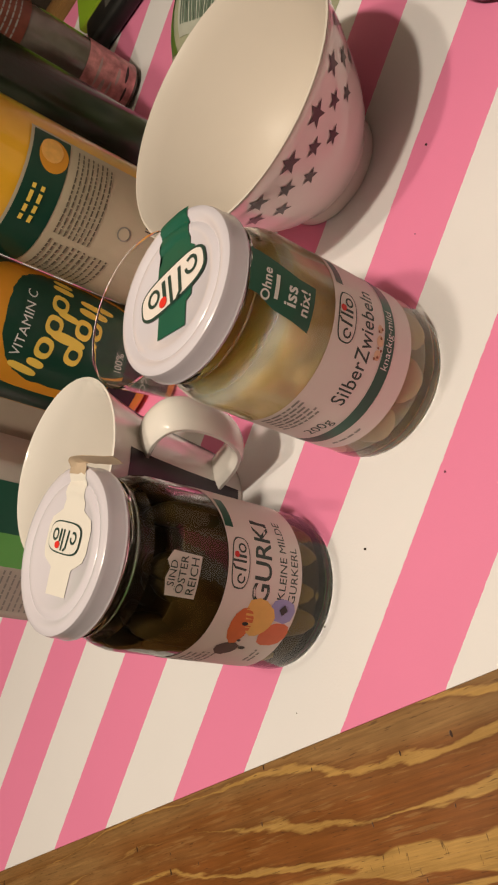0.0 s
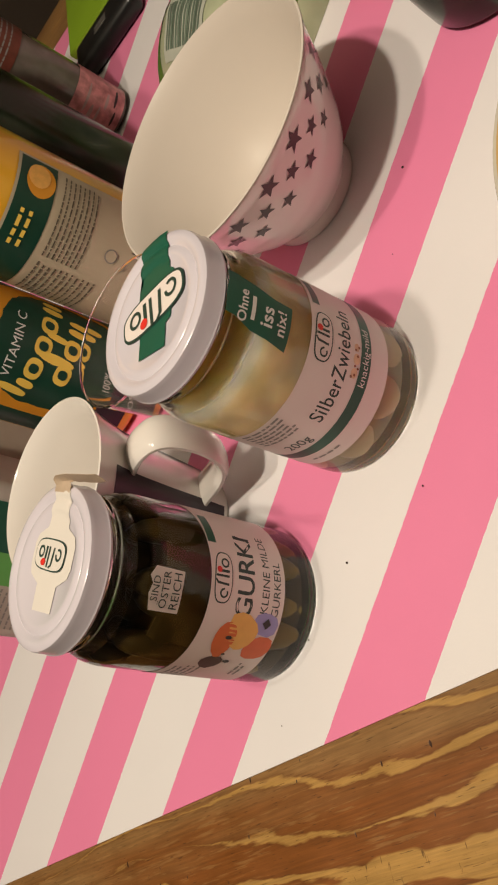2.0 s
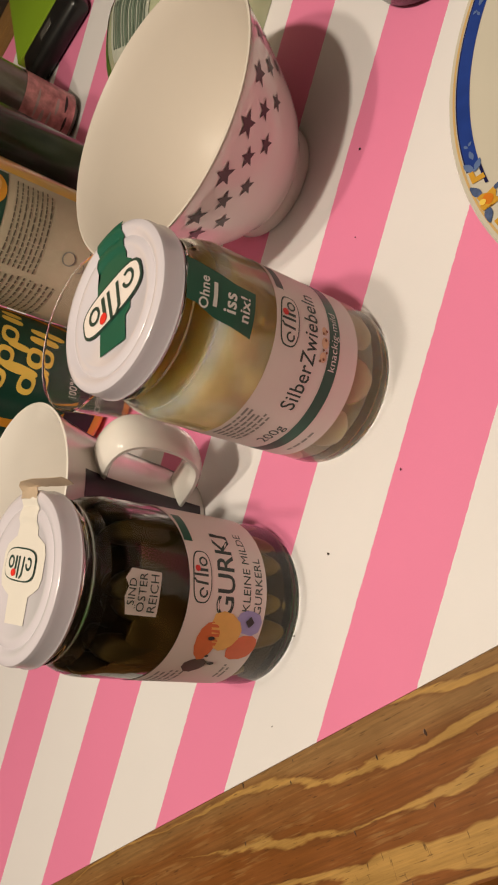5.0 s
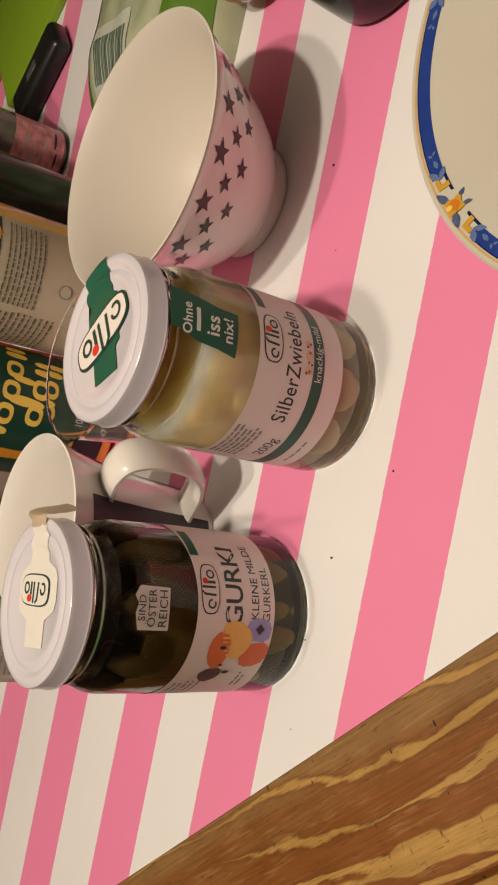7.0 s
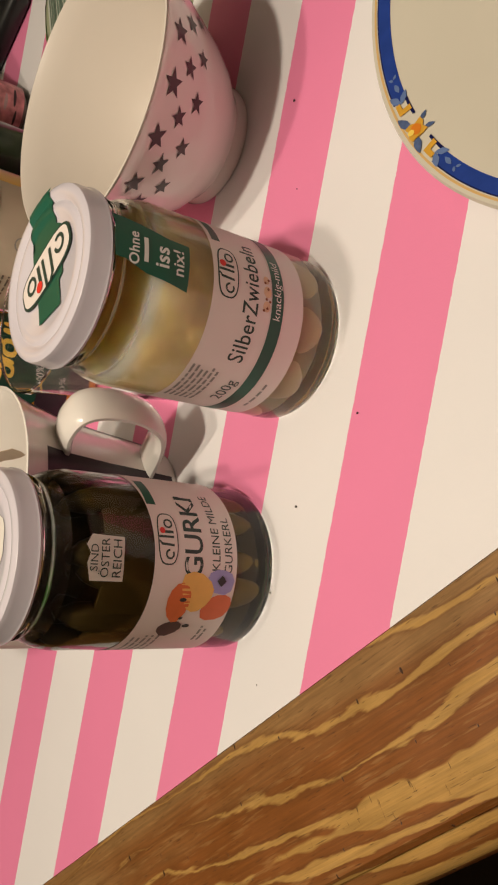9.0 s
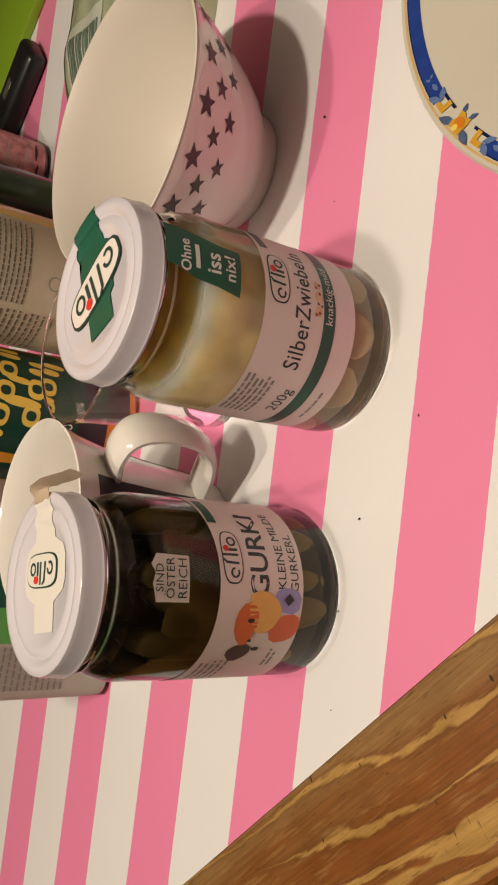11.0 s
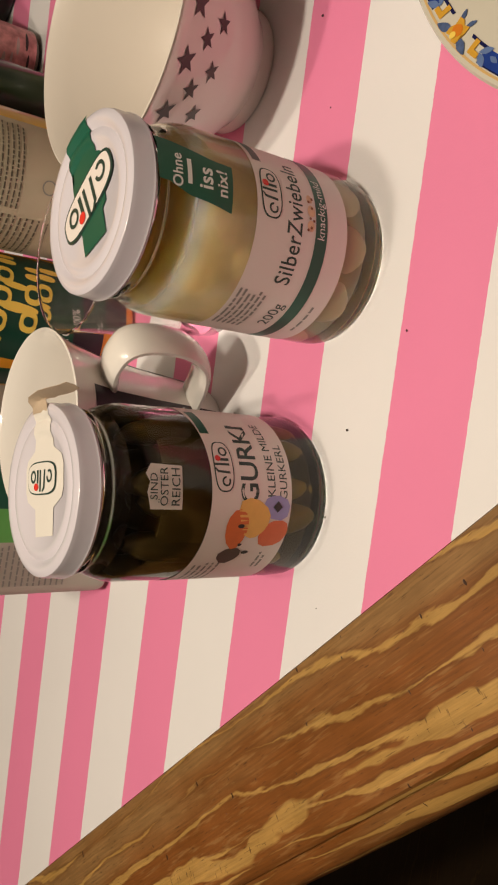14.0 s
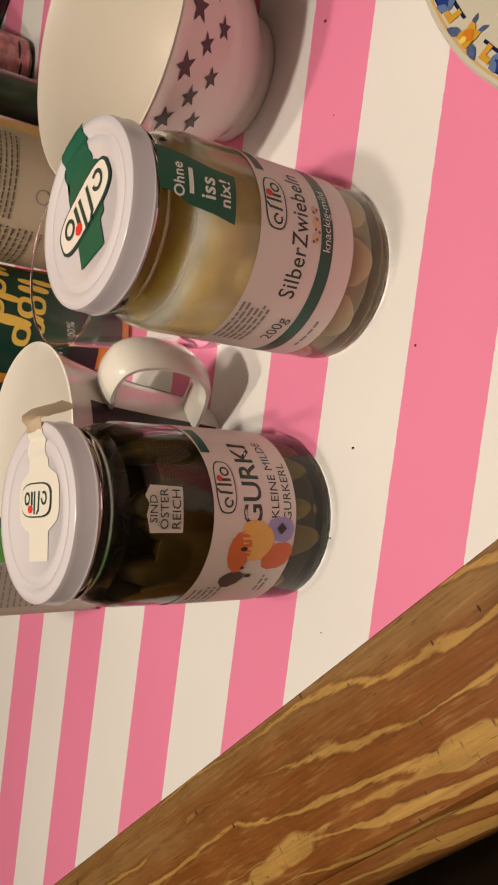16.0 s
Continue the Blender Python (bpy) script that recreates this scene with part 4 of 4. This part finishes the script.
        part("small_print", wrap(joined(bars(-0.012, 0.036, 0.0985, 0.0030, 8, 0.0009, 11), bars(-0.046, -0.016, 0.098, 0.0036, 11, 0.0011, 12)), R, 0, 0.0008), mat("brown_black_print", (0.11, 0.09, 0.065), 0.5), lab)
        part("ring_sign", wrap(sheet(oval(0.0035, 0.0615, 0.0042, 0.0042), 0.003), R, 0, 0.0008), GREYTEXT, lab)
        part("ring_sign_field", wrap(sheet(oval(0.0035, 0.0615, 0.0034, 0.0034), 0.003), R, 0, 0.0010), INFO, lab)
        part("bar_code", wrap(joined(*[sheet(rect(0.010 + 0.0016 * k, 0.0107 + 0.0016 * k + 0.0004 * (k % 3), 0.034, 0.050)) for k in range(16)]), R, 0, 0.0008), BLACKTEXT, lab)
    return t


juice_bottle(0.1160, 0.2220, -14, False)
juice_bottle(0.0338, 0.2355, 16, True)


def wine_bottle(x, y, label):
    prof = soft([(0.0, 0.006), (0.026, 0.0005), (0.035, 0.001), (0.0375, 0.006), (0.0375, 0.18), (0.036, 0.205), (0.020, 0.235), (0.0145, 0.25), (0.0145, 0.30), (0.0, 0.30)], 2)
    t = thing("wine_bottle", x, y, 0, 0, label, "bottle", "dark glass bottles")
    part("body", lathe(prof, 64), DARKGLASS, t)


wine_bottle(0.171, 0.300, "dark green glass bottle behind the juice")
wine_bottle(0.2900, 0.0190, "dark green glass bottle beside the plate")


def soda_bottle(x, y):
    t = thing("soda_bottle", x, y, 0, 0, "clear plastic bottle with red and white label", "bottle")
    prof = soft([(0.0, 0.004), (0.016, 0.0005), (0.021, 0.003), (0.0228, 0.012), (0.0228, 0.12), (0.0215, 0.15), (0.016, 0.19), (0.013, 0.20), (0.013, 0.22), (0.0, 0.22)], 2)
    part("body", lathe(prof, 56), mat("grey_clear_plastic", (0.13, 0.115, 0.095), 0.15, var=0.45, scale=70, coat=0.5), t)
    q = 0.0230
    lab = part("label", wrap(sheet(rect(-1.5 * q, 1.5 * q, 0.006, 0.048), 0.004), q, 0, 0.0003), mat("pink_red_print", (0.55, 0.24, 0.24), 0.4, var=0.9, scale=160), t, "pink and red printed label")
    for u, v, a, b in ((-0.014, 0.031, 0.009, 0.0016), (0.002, 0.021, 0.007, 0.0013), (-0.002, 0.037, 0.012, 0.0011), (-0.010, 0.025, 0.006, 0.0010)):
        part("white_patch", wrap(sheet(oval(u, v, a, b, 16), 0.003), q, 0, 0.0005), mat("dull_white_print", (0.42, 0.33, 0.31), 0.4, var=0.3, scale=200), lab)
    for u, v, a, b in ((0.008, 0.014, 0.008, 0.0012), (-0.008, 0.012, 0.006, 0.0010)):
        part("dark_patch", wrap(sheet(oval(u, v, a, b, 16), 0.003), q, 0, 0.0005), BLACKTEXT, lab)
    up = part("upper_label", wrap(sheet(rect(-1.5 * q, 1.5 * q, 0.098, 0.128), 0.004), q, 0, 0.0003), mat("dull_red_print", (0.14, 0.04, 0.025), 0.4, var=0.5, scale=120), t, "dull red upper label")
    part("small_print", wrap(bars(-0.030, 0.030, 0.122, 0.0042, 5, 0.0012, 21), q, 0, 0.0005), GREYTEXT, up)


soda_bottle(0.2485, 0.400)


def food_bag(x, y, turn):
    """A filled pillow bag lying flat, with crimped ends."""
    t = thing("food_bag", x, y, 0, turn, "green and clear plastic food bag lying flat", "food bag")
    w, h = 0.091, 0.075

    def rise(u, v):
        e = max(0.0, 1 - (u / w) ** 4) * max(0.0, 1 - (v / h) ** 4)
        return 0.0006 + 0.034 * e ** 0.6 + 0.003 * noise.noise((u * 40, v * 45, 1.7)) * e

    bm = bmesh.new()
    n = 36
    top, low = [], []
    for i in range(n + 1):
        ru, rl = [], []
        for j in range(n + 1):
            u, v = w * (2 * i / n - 1), h * (2 * j / n - 1)
            ru.append(bm.verts.new((u, v, 0.0006 + rise(u, v))))
            rl.append(bm.verts.new((u, v, 0.0003)))
        top.append(ru)
        low.append(rl)
    for g in (top, low):
        for i in range(n):
            for j in range(n):
                bm.faces.new((g[i][j], g[i + 1][j], g[i + 1][j + 1], g[i][j + 1]))
    for i in range(n):
        for a, b, c, d in ((top[i][0], top[i + 1][0], low[i + 1][0], low[i][0]), (top[i][n], top[i + 1][n], low[i + 1][n], low[i][n]), (top[0][i], top[0][i + 1], low[0][i + 1], low[0][i]), (top[n][i], top[n][i + 1], low[n][i + 1], low[n][i])):
            bm.faces.new((a, b, c, d))
    part("film", bm, mat("glossy_green_film", (0.42, 0.45, 0.30), 0.2, var=0.5, scale=26, bump=0.5, bump_scale=60, coat=0.4), t, "pale green printed film")

    def over(bm2, lift):
        for v in bm2.verts:
            v.co.z = 0.0006 + rise(v.co.x, v.co.y) + lift
        return bm2

    def patch(u0, u1, v0, v1, lift, material, name):
        bm2 = sheet(rect(u0, u1, v0, v1), 0.004)
        for k in range(1, 16):
            q = v0 + (v1 - v0) * k / 16
            bmesh.ops.bisect_plane(bm2, geom=bm2.verts[:] + bm2.edges[:] + bm2.faces[:], plane_co=(0, q, 0), plane_no=(0, 1, 0))
        return part(name, over(bm2, lift), material, t)

    faded = mat("faded_green_print", (0.15, 0.20, 0.15), 0.4, var=0.2)
    leaf = mat("leaf_green_print", (0.10, 0.20, 0.025), 0.3, var=0.25)
    patch(0.045, 0.084, -0.070, 0.070, 0.0006, leaf, "green_panel")
    patch(-0.080, -0.066, -0.070, 0.070, 0.0006, leaf, "green_panel")
    patch(-0.055, 0.004, -0.064, -0.018, 0.0006, mat("grey_white_print", (0.50, 0.52, 0.44), 0.35), "code_field")
    for k in range(14):
        patch(-0.050 + 0.0036 * k, -0.0484 + 0.0036 * k + 0.0006 * (k % 3), -0.058, -0.028, 0.0011, faded, "code_bar")
    part("word", over(moved(letters("250g", 0.017), 0.024, 0.004), 0.0014), BLACKTEXT, t)
    for v in (-1, 1):
        part("crimped_end", box(-w, w, v * h - 0.006, v * h + 0.006, 0.0003, 0.0022, 0.0006, 1), mat("milky_film_edge", (0.58, 0.60, 0.46), 0.3, var=0.1, scale=200, bump=0.4), t)


food_bag(0.331, 0.234, -92)


def spectacle_case(x, y, turn):
    t = thing("spectacle_case", x, y, 0, turn, "black oblong case lying on the cloth", "case")
    part("body", box(-0.044, 0.044, -0.020, 0.020, 0.0003, 0.019, 0.007, 4), BLACKPLASTIC, t)
    part("badge", box(-0.009, 0.009, -0.005, 0.005, 0.0190, 0.0196, 0.0002, 1), mat("grey_metal_badge", (0.2, 0.19, 0.17), 0.35, metal=0.6), t)


spectacle_case(0.335, 0.461, -45)


def green_board(x, y, turn):
    t = thing("cutting_board", x, y, 0, turn, "lime green plastic board lying at the far edge", "board")
    part("body", box(-0.075, 0.075, -0.085, 0.085, 0.0002, 0.009, 0.002, 2), LIME, t)


green_board(0.437, 0.551, -45)


def carton(x, y, turn):
    t = thing("drink_carton", x, y, 0, turn, "drink carton with green panels and small print", "carton")
    part("body", box(-0.047, 0.047, -0.032, 0.032, 0.0005, 0.20, 0.008, 4), mat("pale_carton_board", (0.50, 0.46, 0.40), 0.45, var=0.06), t)
    part("dark_panel", stand(sheet(rect(0.008, 0.038, 0.02, 0.19)), -0.032, 0.0004), GREEN, t)
    part("light_panel", stand(sheet(rect(-0.012, 0.008, 0.02, 0.19)), -0.032, 0.0004), mat("light_green_print", (0.13, 0.42, 0.10), 0.4), t)
    part("small_print", stand(bars(-0.039, -0.014, 0.18, 0.0036, 42, 0.0011, 31), -0.032, 0.0004), GREYTEXT, t)


carton(-0.075, 0.194, -8)


def grey_carton(x, y, turn):
    t = thing("milk_carton", x, y, 0, turn, "plain grey-beige carton behind the mug", "carton")
    part("body", box(-0.032, 0.032, -0.032, 0.032, 0.0005, 0.19, 0.004, 3), mat("grey_beige_board", (0.40, 0.34, 0.27), 0.4, var=0.08), t)


grey_carton(-0.033, 0.29, -6)


def tomato(x, y):
    t = thing("tomato", x, y, 0, 0, "small shiny red tomato on the cloth", "tomato")
    bm = bmesh.new()
    bmesh.ops.create_uvsphere(bm, u_segments=32, v_segments=20, radius=0.03)
    for v in bm.verts:
        v.co.z = v.co.z * 0.86 + 0.0258
        d = math.hypot(v.co.x, v.co.y)
        if v.co.z > 0.035:
            v.co.z -= 0.006 * math.exp(-(d / 0.009) ** 2)
    part("fruit", bm, mat("red_tomato_skin", (0.38, 0.015, 0.012), 0.15, var=0.2, scale=30, coat=0.3), t)
    bm = bmesh.new()
    for k in range(5):
        a = 2 * math.pi * k / 5
        c, s = math.cos(a), math.sin(a)
        q = [bm.verts.new(p) for p in ((0, 0, 0.048), (0.006 * c - 0.0025 * s, 0.006 * s + 0.0025 * c, 0.0500), (0.014 * c, 0.014 * s, 0.0520), (0.006 * c + 0.0025 * s, 0.006 * s - 0.0025 * c, 0.0500))]
        bm.faces.new(q)
    bm.normal_update()
    bmesh.ops.solidify(bm, geom=bm.faces[:], thickness=0.0006)
    part("calyx", bm, LIME, t)


tomato(0.3175, 0.1180)


def crumbs():
    rnd = random.Random(12)
    dark = mat("dark_crumb", (0.03, 0.015, 0.01), 0.7)
    for x, y, r in ((0.0, -0.0222, 0.0009), (-0.039, -0.016, 0.0008), (0.186, 0.031, 0.0011), (0.043, -0.048, 0.0008), (-0.079, -0.018, 0.0005), (0.142, 0.017, 0.0005), (0.066, -0.012, 0.0004)):
        bm = bmesh.new()
        bmesh.ops.create_icosphere(bm, subdivisions=1, radius=r)
        for v in bm.verts:
            v.co *= rnd.uniform(0.45, 0.85)
            v.co.z = max(-r * 0.5, v.co.z * 0.7)
        c = tagged(part("crumb", bm, dark), "tiny dark crumb on the oilcloth", "crumb", "crumbs")
        c.location = (x, y, r * 0.5)


crumbs()
